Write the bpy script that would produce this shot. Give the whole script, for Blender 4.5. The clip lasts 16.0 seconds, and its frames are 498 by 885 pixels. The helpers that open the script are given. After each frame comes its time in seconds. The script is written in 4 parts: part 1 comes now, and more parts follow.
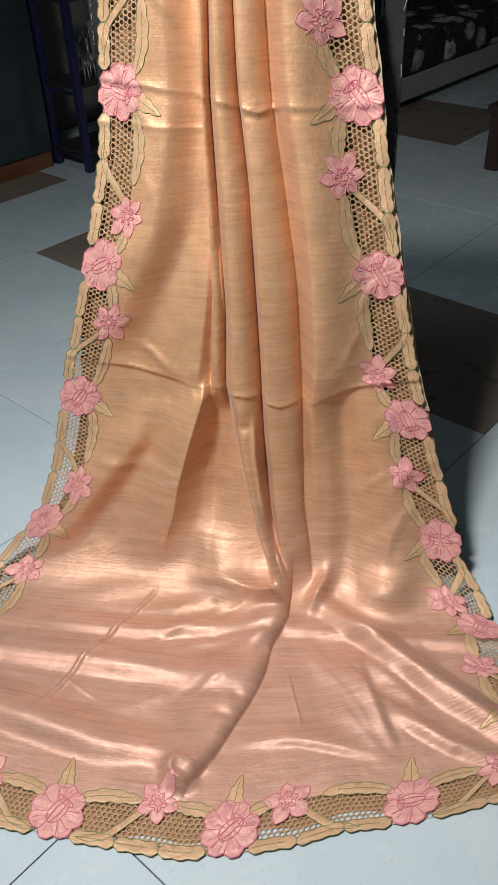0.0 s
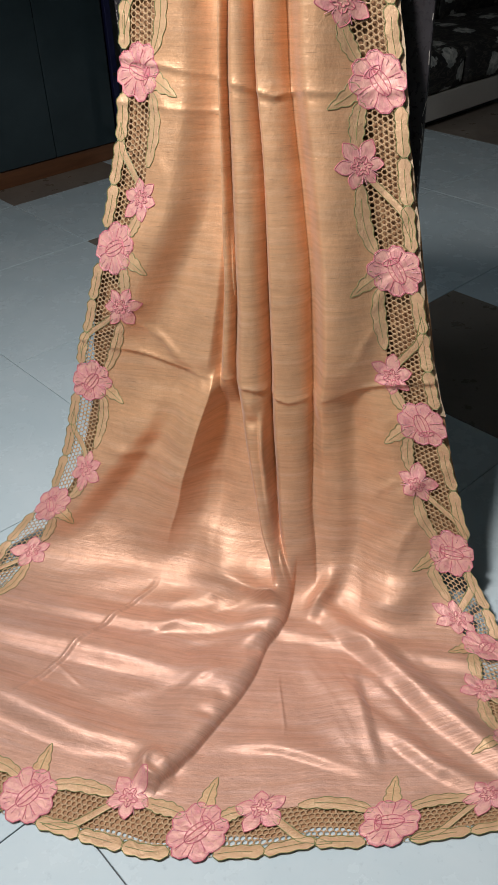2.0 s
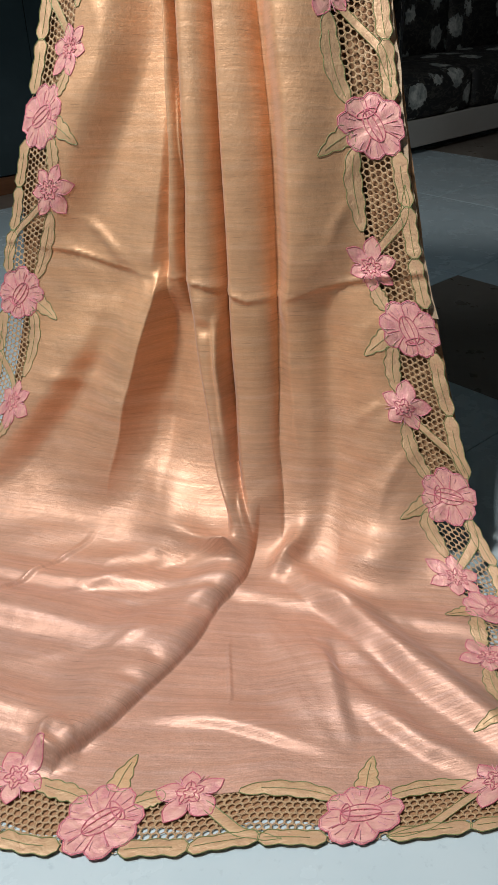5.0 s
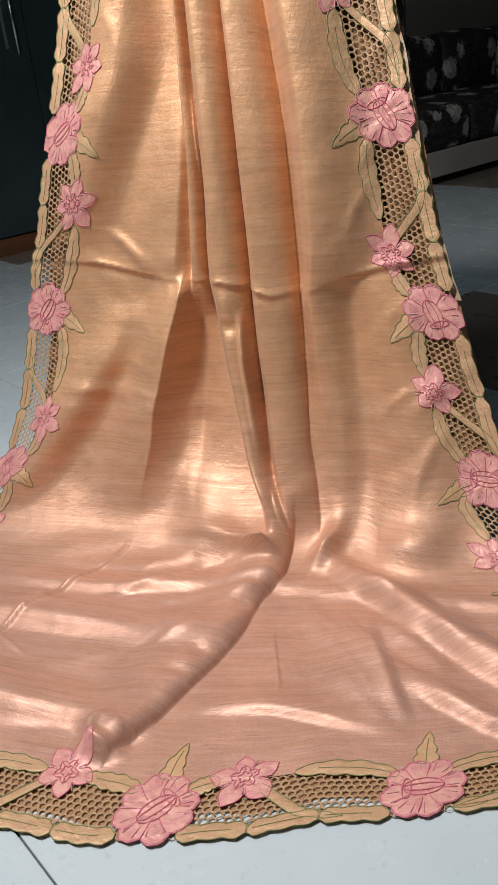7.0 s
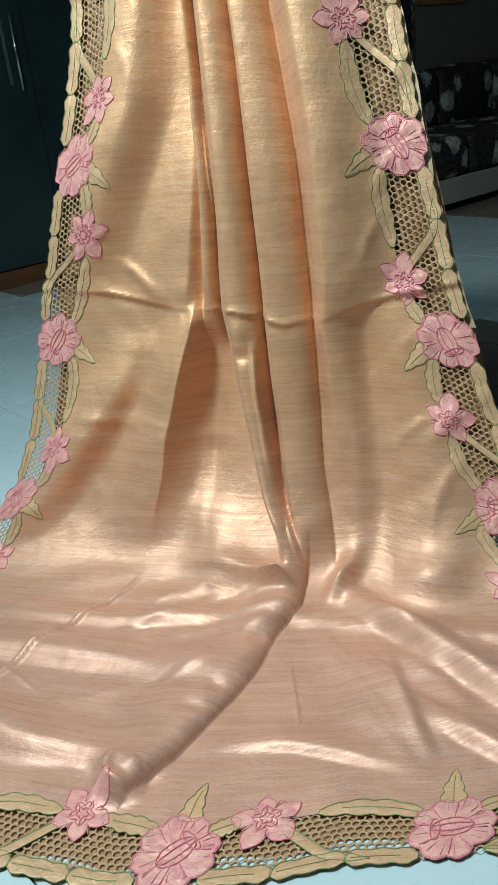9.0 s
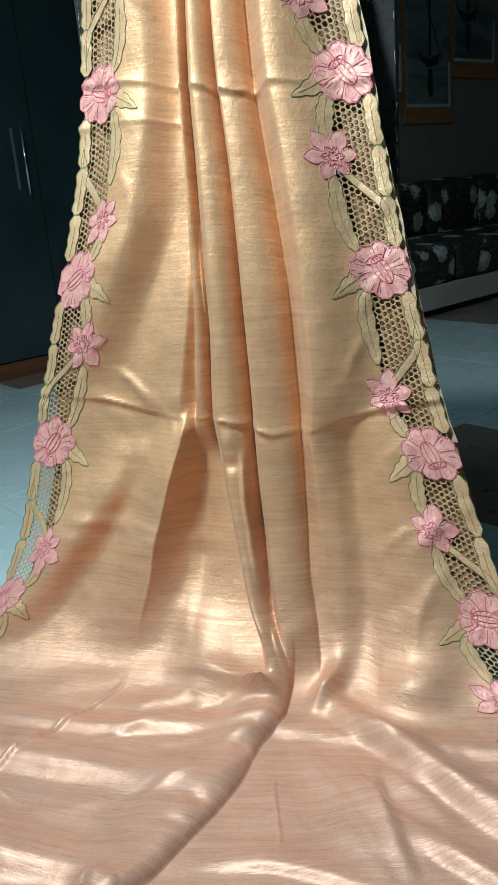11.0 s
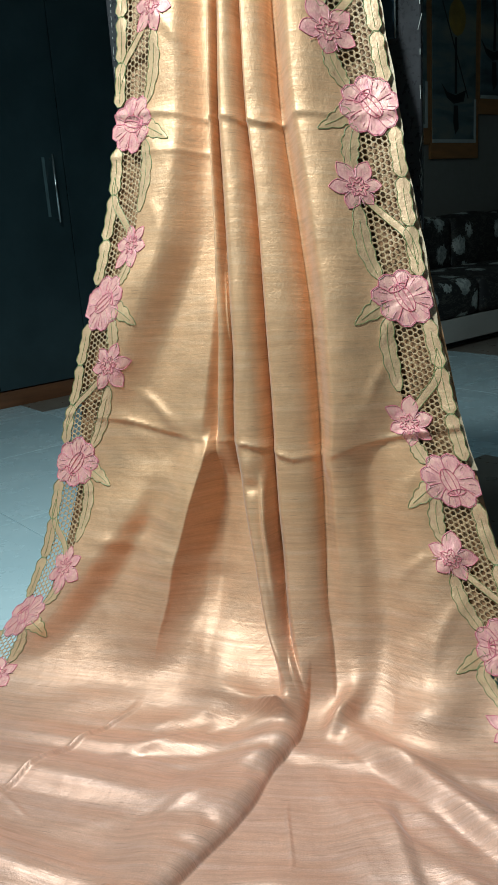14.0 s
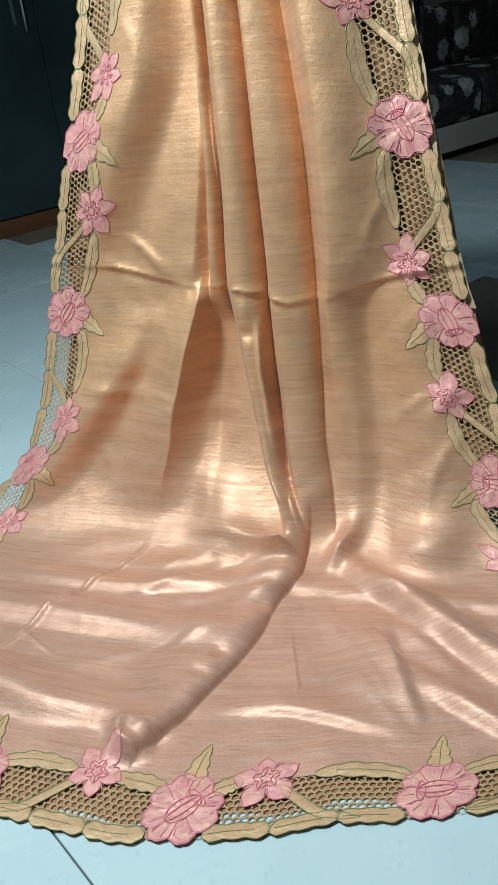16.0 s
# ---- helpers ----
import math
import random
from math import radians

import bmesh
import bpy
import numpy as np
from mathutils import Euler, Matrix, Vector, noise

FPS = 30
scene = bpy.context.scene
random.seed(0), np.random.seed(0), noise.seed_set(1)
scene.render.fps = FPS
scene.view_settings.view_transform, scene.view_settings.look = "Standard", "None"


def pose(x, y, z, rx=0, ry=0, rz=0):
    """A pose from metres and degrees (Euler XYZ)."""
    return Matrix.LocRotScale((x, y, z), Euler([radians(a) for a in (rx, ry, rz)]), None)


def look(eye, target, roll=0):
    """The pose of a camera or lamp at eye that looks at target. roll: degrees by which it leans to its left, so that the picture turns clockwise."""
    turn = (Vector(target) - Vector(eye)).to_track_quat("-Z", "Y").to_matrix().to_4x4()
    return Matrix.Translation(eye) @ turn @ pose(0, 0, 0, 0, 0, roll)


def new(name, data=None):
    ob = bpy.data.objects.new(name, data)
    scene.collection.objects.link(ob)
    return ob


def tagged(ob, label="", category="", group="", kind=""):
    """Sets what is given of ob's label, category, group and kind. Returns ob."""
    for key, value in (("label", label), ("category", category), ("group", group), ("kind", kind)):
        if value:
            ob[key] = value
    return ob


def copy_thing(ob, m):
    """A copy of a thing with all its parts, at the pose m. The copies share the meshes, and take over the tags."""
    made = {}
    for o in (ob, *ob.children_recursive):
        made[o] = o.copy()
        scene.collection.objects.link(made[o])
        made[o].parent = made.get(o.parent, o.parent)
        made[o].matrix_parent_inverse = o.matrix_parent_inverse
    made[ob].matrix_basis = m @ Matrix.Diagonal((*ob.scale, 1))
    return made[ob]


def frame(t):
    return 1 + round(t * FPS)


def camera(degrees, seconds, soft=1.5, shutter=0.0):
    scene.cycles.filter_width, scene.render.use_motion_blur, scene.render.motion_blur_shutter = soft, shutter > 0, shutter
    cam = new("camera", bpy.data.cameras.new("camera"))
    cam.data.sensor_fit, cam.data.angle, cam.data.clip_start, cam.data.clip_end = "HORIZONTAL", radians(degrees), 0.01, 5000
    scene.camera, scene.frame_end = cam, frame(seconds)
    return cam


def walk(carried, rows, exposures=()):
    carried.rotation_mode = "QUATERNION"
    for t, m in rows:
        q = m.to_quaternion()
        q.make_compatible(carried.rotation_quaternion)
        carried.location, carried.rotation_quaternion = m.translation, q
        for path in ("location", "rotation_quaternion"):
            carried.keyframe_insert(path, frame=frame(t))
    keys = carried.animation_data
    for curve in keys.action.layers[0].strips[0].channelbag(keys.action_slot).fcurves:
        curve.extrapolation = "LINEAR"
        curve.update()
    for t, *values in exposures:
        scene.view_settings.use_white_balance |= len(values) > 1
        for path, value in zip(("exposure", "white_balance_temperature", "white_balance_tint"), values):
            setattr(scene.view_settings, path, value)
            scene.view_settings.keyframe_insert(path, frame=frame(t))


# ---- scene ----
cam = camera(34.3, 16.0)
PATH = [
    (0, (0.202, 0.049, 1.49), (-0.061, 1.629, 0.293), -2.5),
    (0.5, (0.201, 0.058, 1.493), (-0.072, 1.639, 0.298), -2.1),
    (1, (0.215, 0.052, 1.484), (-0.094, 1.639, 0.305), -2.0),
    (1.5, (0.256, 0.065, 1.472), (-0.109, 1.64, 0.295), -2.2),
    (2, (0.328, 0.102, 1.443), (-0.099, 1.655, 0.257), -2.3),
    (2.5, (0.368, 0.111, 1.405), (-0.093, 1.648, 0.211), -3.1),
    (3, (0.371, 0.115, 1.359), (-0.091, 1.649, 0.162), -3.2),
    (3.5, (0.367, 0.159, 1.254), (-0.093, 1.703, 0.069), -3.0),
    (4, (0.393, 0.225, 1.198), (-0.08, 1.782, 0.035), -2.7),
    (4.2, (0.399, 0.242, 1.151), (-0.082, 1.808, 0.004), -2.5),
    (6.3, (0.418, 0.144, 0.898), (-0.098, 1.893, 0.077), -3.9),
    (6.5, (0.418, 0.141, 0.905), (-0.108, 1.876, 0.06), -4.7),
    (7, (0.401, 0.151, 0.892), (-0.149, 1.858, 0.008), -6.2),
    (7.5, (0.402, 0.149, 0.903), (-0.164, 1.853, 0.023), -7.5),
    (8, (0.385, 0.155, 0.899), (-0.18, 1.874, 0.047), -7.4),
    (8.5, (0.368, 0.159, 0.891), (-0.192, 1.886, 0.051), -7.2),
    (9, (0.371, 0.159, 0.887), (-0.179, 1.899, 0.069), -6.5),
    (9.2, (0.37, 0.158, 0.888), (-0.168, 1.907, 0.082), -6.1),
    (11.3, (0.386, 0.14, 0.934), (-0.146, 1.972, 0.335), -4.7),
    (11.5, (0.382, 0.138, 0.933), (-0.158, 1.97, 0.342), -4.5),
    (12, (0.386, 0.117, 0.927), (-0.164, 1.958, 0.371), -4.2),
    (12.5, (0.377, 0.122, 0.946), (-0.178, 1.96, 0.386), -4.0),
    (13, (0.379, 0.125, 0.95), (-0.188, 1.961, 0.393), -3.9),
    (13.5, (0.383, 0.124, 0.933), (-0.192, 1.963, 0.396), -3.8),
    (14, (0.388, 0.123, 0.926), (-0.192, 1.958, 0.382), -3.9),
    (14.5, (0.386, 0.132, 0.941), (-0.198, 1.949, 0.344), -4.1),
    (15, (0.382, 0.129, 0.94), (-0.201, 1.927, 0.288), -4.5),
    (15.1, (0.388, 0.135, 0.935), (-0.202, 1.925, 0.267), -4.3),
    (15.5, (0.381, 0.179, 0.93), (-0.195, 1.895, 0.078), -6.1),
    (16, (0.387, 0.149, 0.973), (-0.174, 1.813, 0.016), -6.6),
]

EXPOSURES = [(0, -0.02, 6400, 12), (2.5, -0.06, 6450, 13), (3.5, -0.06, 6600, 15), (4.2, -0.05, 6800, 18), (6.3, 0.06, 5050, -10), (6.6, 0.06, 5050, -10), (6.9, -0.03, 6450, 14), (7.6, -0.03, 6650, 16),
             (8.0, 0.06, 5450, -12), (9.2, 0.06, 5450, -12), (11.3, 0.15, 5350, -13), (15.5, 0.12, 5350, -12), (16, 0.10, 5500, -8)]
walk(cam, [(t, look(eye, target, roll)) for t, eye, target, roll in PATH], EXPOSURES)

# ---------------------------------------------------------------- light
world = bpy.data.worlds.new("room_air")
scene.world = world
world.use_nodes = True
world.node_tree.nodes["Background"].inputs[0].default_value = (0.55, 0.75, 1.0, 1)
world.node_tree.nodes["Background"].inputs[1].default_value = 0.075


def area_lamp(name, eye, target, size, watts, colour, spread=180):
    data = bpy.data.lights.new(name, "AREA")
    data.shape, data.size, data.energy, data.color = "DISK", size, watts, colour
    data.spread = math.radians(spread)
    ob = new(name, data)
    ob.matrix_world = look(eye, target)
    return ob


area_lamp("ceiling_lamp", (-0.58, 0.30, 2.72), (0.0, 1.35, 0.6), 0.34, 37, (1.0, 0.96, 0.91), 125)
# added cool fill for floor and background, not a fixture of the room
area_lamp("unseen_fill_lamp", (-0.75, 0.95, 2.72), (-0.2, 1.1, 0.0), 0.35, 12, (0.84, 0.94, 1.0))


# ---------------------------------------------------------------- materials
def material(name, colour, rough=0.5, metal=0.0, spec=0.5):
    m = bpy.data.materials.new(name)
    m.use_nodes = True
    b = m.node_tree.nodes["Principled BSDF"]
    b.inputs["Base Color"].default_value = (*colour, 1)
    b.inputs["Roughness"].default_value = rough
    b.inputs["Metallic"].default_value = metal
    b.inputs["Specular IOR Level"].default_value = spec
    return m, m.node_tree, b


def coords(nt, which, scale, turn=(0, 0, 0)):
    tc = nt.nodes.new("ShaderNodeTexCoord")
    mp = nt.nodes.new("ShaderNodeMapping")
    mp.inputs["Scale"].default_value = scale
    mp.inputs["Rotation"].default_value = turn
    nt.links.new(tc.outputs[which], mp.inputs["Vector"])
    return mp.outputs[0]


def noise_tex(nt, vec, scale, detail=4, rough=0.55, distort=0.0):
    n = nt.nodes.new("ShaderNodeTexNoise")
    n.inputs["Scale"].default_value = scale
    n.inputs["Detail"].default_value = detail
    n.inputs["Roughness"].default_value = rough
    n.inputs["Distortion"].default_value = distort
    nt.links.new(vec, n.inputs["Vector"])
    return n.outputs["Fac"]


def ramp(nt, fac, stops):
    r = nt.nodes.new("ShaderNodeValToRGB")
    els = r.color_ramp.elements
    while len(els) < len(stops):
        els.new(0.5)
    for el, (p, c) in zip(els, stops):
        el.position, el.color = p, (*c, 1)
    nt.links.new(fac, r.inputs[0])
    return r.outputs[0]


def mix(nt, fac, a, b, kind="MIX"):
    m = nt.nodes.new("ShaderNodeMix")
    m.data_type, m.blend_type = "RGBA", kind
    for sock, val in ((m.inputs[0], fac), (m.inputs[6], a), (m.inputs[7], b)):
        if isinstance(val, (int, float)):
            sock.default_value = val
        elif isinstance(val, tuple):
            sock.default_value = (*val, 1)
        else:
            nt.links.new(val, sock)
    return m.outputs[2]


def bump(nt, b, fac, strength, dist=0.002, base=None):
    n = nt.nodes.new("ShaderNodeBump")
    n.inputs["Strength"].default_value = strength
    n.inputs["Distance"].default_value = dist
    nt.links.new(fac, n.inputs["Height"])
    if base is not None:
        nt.links.new(base, n.inputs["Normal"])
    nt.links.new(n.outputs[0], b.inputs["Normal"])
    return n.outputs[0]


def silk(name, colour, slub, rough=0.50, metal=0.20, contrast=1.0, floor_sheen_tint=None, crinkle=1.0, tint=None):
    """Hand-woven raw silk: weft slubs along u, fine warp along v; UV in metres."""
    m, nt, b = material(name, colour, rough, metal, 0.5)
    fine = noise_tex(nt, coords(nt, "UV", (70, 520, 1)), 1.0, 3, 0.7)
    weave = noise_tex(nt, coords(nt, "UV", (420, 420, 1)), 1.0, 2, 0.7)
    warp = noise_tex(nt, coords(nt, "UV", (640, 40, 1)), 1.0, 2, 0.6)
    band = noise_tex(nt, coords(nt, "UV", (5.5, 150, 1)), 1.0, 4, 0.66)
    wide = noise_tex(nt, coords(nt, "UV", (3.4, 60, 1), (0, 0, 0.03)), 1.0, 5, 0.68, 0.12)
    dull = noise_tex(nt, coords(nt, "UV", (4.0, 80, 1), (0, 0, -0.02)), 1.0, 4, 0.64, 0.12)
    stain = noise_tex(nt, coords(nt, "UV", (11, 13, 1)), 1.0, 5, 0.62)
    crumple = noise_tex(nt, coords(nt, "UV", (46, 60, 1)), 1.0, 4, 0.6, 0.6)
    dash = noise_tex(nt, coords(nt, "UV", (16, 420, 1)), 1.0, 1, 0.4)
    k = 0.20 * contrast
    dark = tuple(c * (1 - k) for c in colour)
    lite = tuple(min(1.0, c * (1 + 0.6 * k)) for c in colour)
    c1 = ramp(nt, band, [(0.30, dark), (0.50, colour), (0.70, lite)])
    c2 = mix(nt, ramp(nt, wide, [(0.47, (0, 0, 0)), (0.66, (0.60, 0.60, 0.60))]), c1, slub)
    c2 = mix(nt, ramp(nt, dull, [(0.52, (0, 0, 0)), (0.68, (0.42, 0.42, 0.42))]), c2, tuple(c * f for c, f in zip(colour, (0.80, 0.70, 0.58))))
    c2 = mix(nt, ramp(nt, fine, [(0.38, (0.34, 0.34, 0.34)), (0.58, (0, 0, 0))]), c2, tuple(c * 0.62 for c in colour))
    c3 = mix(nt, ramp(nt, dash, [(0.700, (0, 0, 0)), (0.735, (0.8, 0.8, 0.8))]), c2, tuple(c * 0.34 for c in colour))
    c3 = mix(nt, ramp(nt, weave, [(0.34, (0.55, 0.55, 0.55)), (0.62, (0, 0, 0))]), c3, tuple(c * 0.58 for c in colour))
    c3 = mix(nt, ramp(nt, warp, [(0.36, (0.30, 0.30, 0.30)), (0.60, (0, 0, 0))]), c3, tuple(c * 0.66 for c in colour))
    c4 = mix(nt, 0.30, c3, ramp(nt, stain, [(0.32, dark), (0.68, lite)]))
    if tint:
        c4 = mix(nt, ramp(nt, crumple, [(0.32, (0, 0, 0)), (0.60, (0.9, 0.9, 0.9))]), c4, tint)
    if floor_sheen_tint:
        # rosier colour towards the hem paints in the cooler sheen of the floor part
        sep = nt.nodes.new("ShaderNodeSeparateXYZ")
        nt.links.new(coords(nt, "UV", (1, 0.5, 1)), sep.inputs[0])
        c4 = mix(nt, ramp(nt, sep.outputs[1], [(0.22, (1, 1, 1)), (0.52, (0, 0, 0))]), c4, mix(nt, 1.0, c4, floor_sheen_tint, "MULTIPLY"))
    nt.links.new(c4, b.inputs["Base Color"])
    nt.links.new(ramp(nt, band, [(0.3, (rough + 0.10,) * 3), (0.7, (rough - 0.06,) * 3)]), b.inputs["Roughness"])
    b.inputs["Specular IOR Level"].default_value = 0.6
    b.inputs["Sheen Weight"].default_value = 0.18
    b.inputs["Sheen Roughness"].default_value = 0.35
    b.inputs["Anisotropic"].default_value = 0.35
    tg = nt.nodes.new("ShaderNodeTangent")
    tg.direction_type, tg.uv_map = "UV_MAP", "UVMap"
    nt.links.new(tg.outputs[0], b.inputs["Tangent"])
    n1 = bump(nt, b, weave, 0.30, 0.0008)
    n2 = bump(nt, b, band, 0.20, 0.0018, n1)
    n3 = bump(nt, b, stain, 0.42, 0.0060 * crinkle, n2)
    n4 = bump(nt, b, crumple, 0.35, 0.0022 * crinkle, n3)
    bump(nt, b, wide, 0.14, 0.0050, n4)
    return m


PEACH = silk("peach_raw_silk", (0.76, 0.435, 0.235), (0.92, 0.64, 0.43), 0.50, 0.36, contrast=1.6, floor_sheen_tint=(0.93, 0.93, 1.24))
# same silk made darker: shade behind the net is put into the base colour
SHADED_BACKING = silk("peach_silk_back_shaded", (0.44, 0.235, 0.115), (0.50, 0.29, 0.16), 0.6, 0.1)
PETAL = silk("pink_silk_applique", (0.78, 0.31, 0.33), (0.84, 0.43, 0.42), 0.50, 0.18, 1.5, None, 2.6, (0.81, 0.45, 0.37))
LEAF = silk("gold_silk_applique", (0.70, 0.42, 0.25), (0.80, 0.55, 0.36), 0.52, 0.24, 1.8, None, 3.0, (0.62, 0.41, 0.23))
PEACH_LEAF = silk("peach_gold_leaf_silk", (0.75, 0.45, 0.25), (0.88, 0.60, 0.39), 0.50, 0.28, 1.8, None, 2.2, (0.68, 0.45, 0.25))


def thread(name, colour):
    m, nt, b = material(name, colour, 0.4, 0.0, 0.6)
    t = noise_tex(nt, coords(nt, "Object", (900, 900, 900)), 1.0, 2)
    nt.links.new(ramp(nt, t, [(0.35, tuple(c * 0.55 for c in colour)), (0.65, tuple(min(1, c * 1.2) for c in colour))]), b.inputs["Base Color"])
    b.inputs["Sheen Weight"].default_value = 0.3
    bump(nt, b, t, 0.6, 0.001)
    return m


PINK_THREAD = thread("pink_satin_thread", (0.66, 0.17, 0.22))
ROSE_THREAD = thread("light_pink_satin_thread", (0.80, 0.36, 0.40))
GREEN_THREAD = thread("olive_green_thread", (0.22, 0.25, 0.08))
NET_THREAD = thread("golden_net_thread", (0.52, 0.33, 0.17))


def tile_material(name, lo, hi, rough, speck):
    m, nt, b = material(name, lo, rough, 0.0, 0.5)
    v = coords(nt, "Object", (1, 1, 1))
    cloud = noise_tex(nt, v, 2.6, 6, 0.6, 0.4)
    fleck = noise_tex(nt, v, 60, 3, 0.6)
    c = ramp(nt, cloud, [(0.3, lo), (0.7, hi)])
    c = mix(nt, ramp(nt, fleck, [(0.62, (0, 0, 0)), (0.72, (0.5, 0.5, 0.5))]), c, speck)
    info = nt.nodes.new("ShaderNodeObjectInfo")
    c = mix(nt, 0.12, c, ramp(nt, info.outputs["Random"], [(0.0, lo), (1.0, hi)]))
    nt.links.new(c, b.inputs["Base Color"])
    smear = noise_tex(nt, v, 9, 5, 0.65)
    nt.links.new(ramp(nt, smear, [(0.3, (rough * 0.7,) * 3), (0.7, (rough * 1.4,) * 3)]), b.inputs["Roughness"])
    bump(nt, b, fleck, 0.05, 0.001)
    return m


TILE = tile_material("pale_blue_grey_vitrified_tile", (0.50, 0.61, 0.655), (0.60, 0.695, 0.73), 0.24, (0.42, 0.51, 0.55))
BROWN_TILE = tile_material("brown_stone_tile", (0.17, 0.145, 0.125), (0.27, 0.225, 0.185), 0.32, (0.06, 0.05, 0.045))
GROUT = material("dark_grout", (0.07, 0.075, 0.08), 0.8)[0]


def plain(name, colour, rough=0.5, metal=0.0, var=0.15, scale=6.0, stretch=(1, 1, 1), spec=0.5):
    m, nt, b = material(name, colour, rough, metal, spec)
    n = noise_tex(nt, coords(nt, "Object", stretch), scale, 5, 0.6)
    nt.links.new(ramp(nt, n, [(0.3, tuple(c * (1 - var) for c in colour)), (0.7, tuple(min(1, c * (1 + var)) for c in colour))]), b.inputs["Base Color"])
    f = noise_tex(nt, coords(nt, "Object", stretch), scale * 14, 3, 0.6)
    nt.links.new(ramp(nt, f, [(0.3, (rough * 0.8,) * 3), (0.7, (min(1, rough * 1.2),) * 3)]), b.inputs["Roughness"])
    bump(nt, b, f, 0.08, 0.001)
    return m


WALL = plain("grey_beige_wall_paint", (0.20, 0.195, 0.175), 0.75, 0, 0.05, 1.5)
CEIL = plain("white_ceiling_paint", (0.55, 0.56, 0.56), 0.85, 0, 0.04, 1.5)
LAMINATE = plain("dark_teal_gloss_laminate", (0.028, 0.044, 0.050), 0.16, 0, 0.3, 1.6)
PLINTH = plain("reddish_brown_wood", (0.17, 0.07, 0.03), 0.45, 0, 0.25, 5, (1, 1, 8))
CHROME = plain("brushed_chrome", (0.75, 0.77, 0.78), 0.22, 1.0, 0.05, 20)
ACRYLIC = plain("smoky_clear_plastic", (0.10, 0.14, 0.15), 0.12, 0, 0.1, 20)
BLACKWOOD = plain("scuffed_black_board", (0.030, 0.028, 0.031), 0.30, 0, 0.5, 9)
GLOSSPANEL = plain("dark_blue_glossy_panel", (0.03, 0.045, 0.06), 0.10, 0, 0.2, 3)
NAVY = plain("navy_painted_steel", (0.02, 0.022, 0.075), 0.35, 0, 0.2, 8)
SHELF = plain("dark_shelf_board", (0.03, 0.03, 0.032), 0.4, 0, 0.2, 6)
PALE = plain("pale_card", (0.36, 0.34, 0.31), 0.7, 0, 0.15, 12)
IVORY = plain("ivory_painted_wood", (0.42, 0.40, 0.37), 0.5, 0, 0.06, 4)
FRAMEWOOD = plain("orange_brown_frame_wood", (0.30, 0.14, 0.05), 0.45, 0, 0.25, 4, (1, 1, 6))
DARKWOOD = plain("dark_walnut_wood", (0.045, 0.022, 0.014), 0.4, 0, 0.3, 4, (8, 1, 1))
FIGURE = plain("pale_metal_figurine", (0.45, 0.45, 0.42), 0.4, 0.6, 0.1, 30)


def floral():
    m, nt, b = material("black_floral_upholstery", (0.03, 0.03, 0.03), 0.75)
    v = coords(nt, "Object", (1, 1, 1))
    wob = noise_tex(nt, v, 26, 3, 0.6)
    vor = nt.nodes.new("ShaderNodeTexVoronoi")
    vor.inputs["Scale"].default_value = 5.4
    nt.links.new(v, vor.inputs["Vector"])
    add = nt.nodes.new("ShaderNodeMath")
    add.operation = "MULTIPLY_ADD"
    nt.links.new(wob, add.inputs[0])
    add.inputs[1].default_value = 0.55
    nt.links.new(vor.outputs["Distance"], add.inputs[2])
    bloom = ramp(nt, add.outputs[0], [(0.60, (1, 1, 1)), (0.635, (0, 0, 0))])
    leafy = noise_tex(nt, coords(nt, "Object", (1, 1, 2)), 15, 3, 0.5, 1.5)
    c = ramp(nt, leafy, [(0.50, (0.012, 0.012, 0.013)), (0.56, (0.07, 0.065, 0.055)), (0.62, (0.015, 0.015, 0.016))])
    petal = ramp(nt, wob, [(0.35, (0.20, 0.22, 0.21)), (0.65, (0.60, 0.60, 0.56))])
    nt.links.new(mix(nt, bloom, c, petal), b.inputs["Base Color"])
    bump(nt, b, wob, 0.15, 0.003)
    return m


FLORAL = floral()


def canvas():
    m, nt, b = material("blue_grey_painted_canvas", (0.1, 0.13, 0.15), 0.35)
    z = coords(nt, "Object", (0.6, 0.6, 2.2))
    n = noise_tex(nt, z, 3.0, 5, 0.6, 0.5)
    nt.links.new(ramp(nt, n, [(0.32, (0.035, 0.05, 0.06)), (0.5, (0.12, 0.16, 0.17)), (0.7, (0.26, 0.25, 0.19))]), b.inputs["Base Color"])
    return m


CANVAS = canvas()
INK = plain("dark_paint", (0.012, 0.012, 0.014), 0.5)
SUNPAINT = plain("ochre_paint", (0.34, 0.22, 0.05), 0.5, 0, 0.3, 12)
MAT_WHITE = plain("off_white_paint_edge", (0.45, 0.46, 0.45), 0.6)


# ---------------------------------------------------------------- mesh helpers
def mesh_object(name, verts, faces, mat, parent=None, label="", uv=None, smooth=True):
    me = bpy.data.meshes.new(name)
    me.from_pydata([tuple(map(float, p)) for p in verts], [], faces)
    if uv is not None:
        layer = me.uv_layers.new(name="UVMap")
        idx = np.empty(len(me.loops), dtype=np.int32)
        me.loops.foreach_get("vertex_index", idx)
        layer.data.foreach_set("uv", np.asarray(uv, dtype=np.float32)[idx].ravel())
    me.materials.append(mat)
    if smooth:
        me.polygons.foreach_set("use_smooth", [True] * len(me.polygons))
    me.update()
    ob = new(name, me)
    if parent is not None:
        ob.parent = parent
    if label:
        tagged(ob, label=label)
    return ob


def part(name, bm, mat, parent=None, label="", smooth=False):
    me = bpy.data.meshes.new(name)
    bm.to_mesh(me)
    bm.free()
    me.materials.append(mat)
    if smooth:
        me.polygons.foreach_set("use_smooth", [True] * len(me.polygons))
    ob = new(name, me)
    if parent is not None:
        ob.parent = parent
    if label:
        tagged(ob, label=label)
    return ob


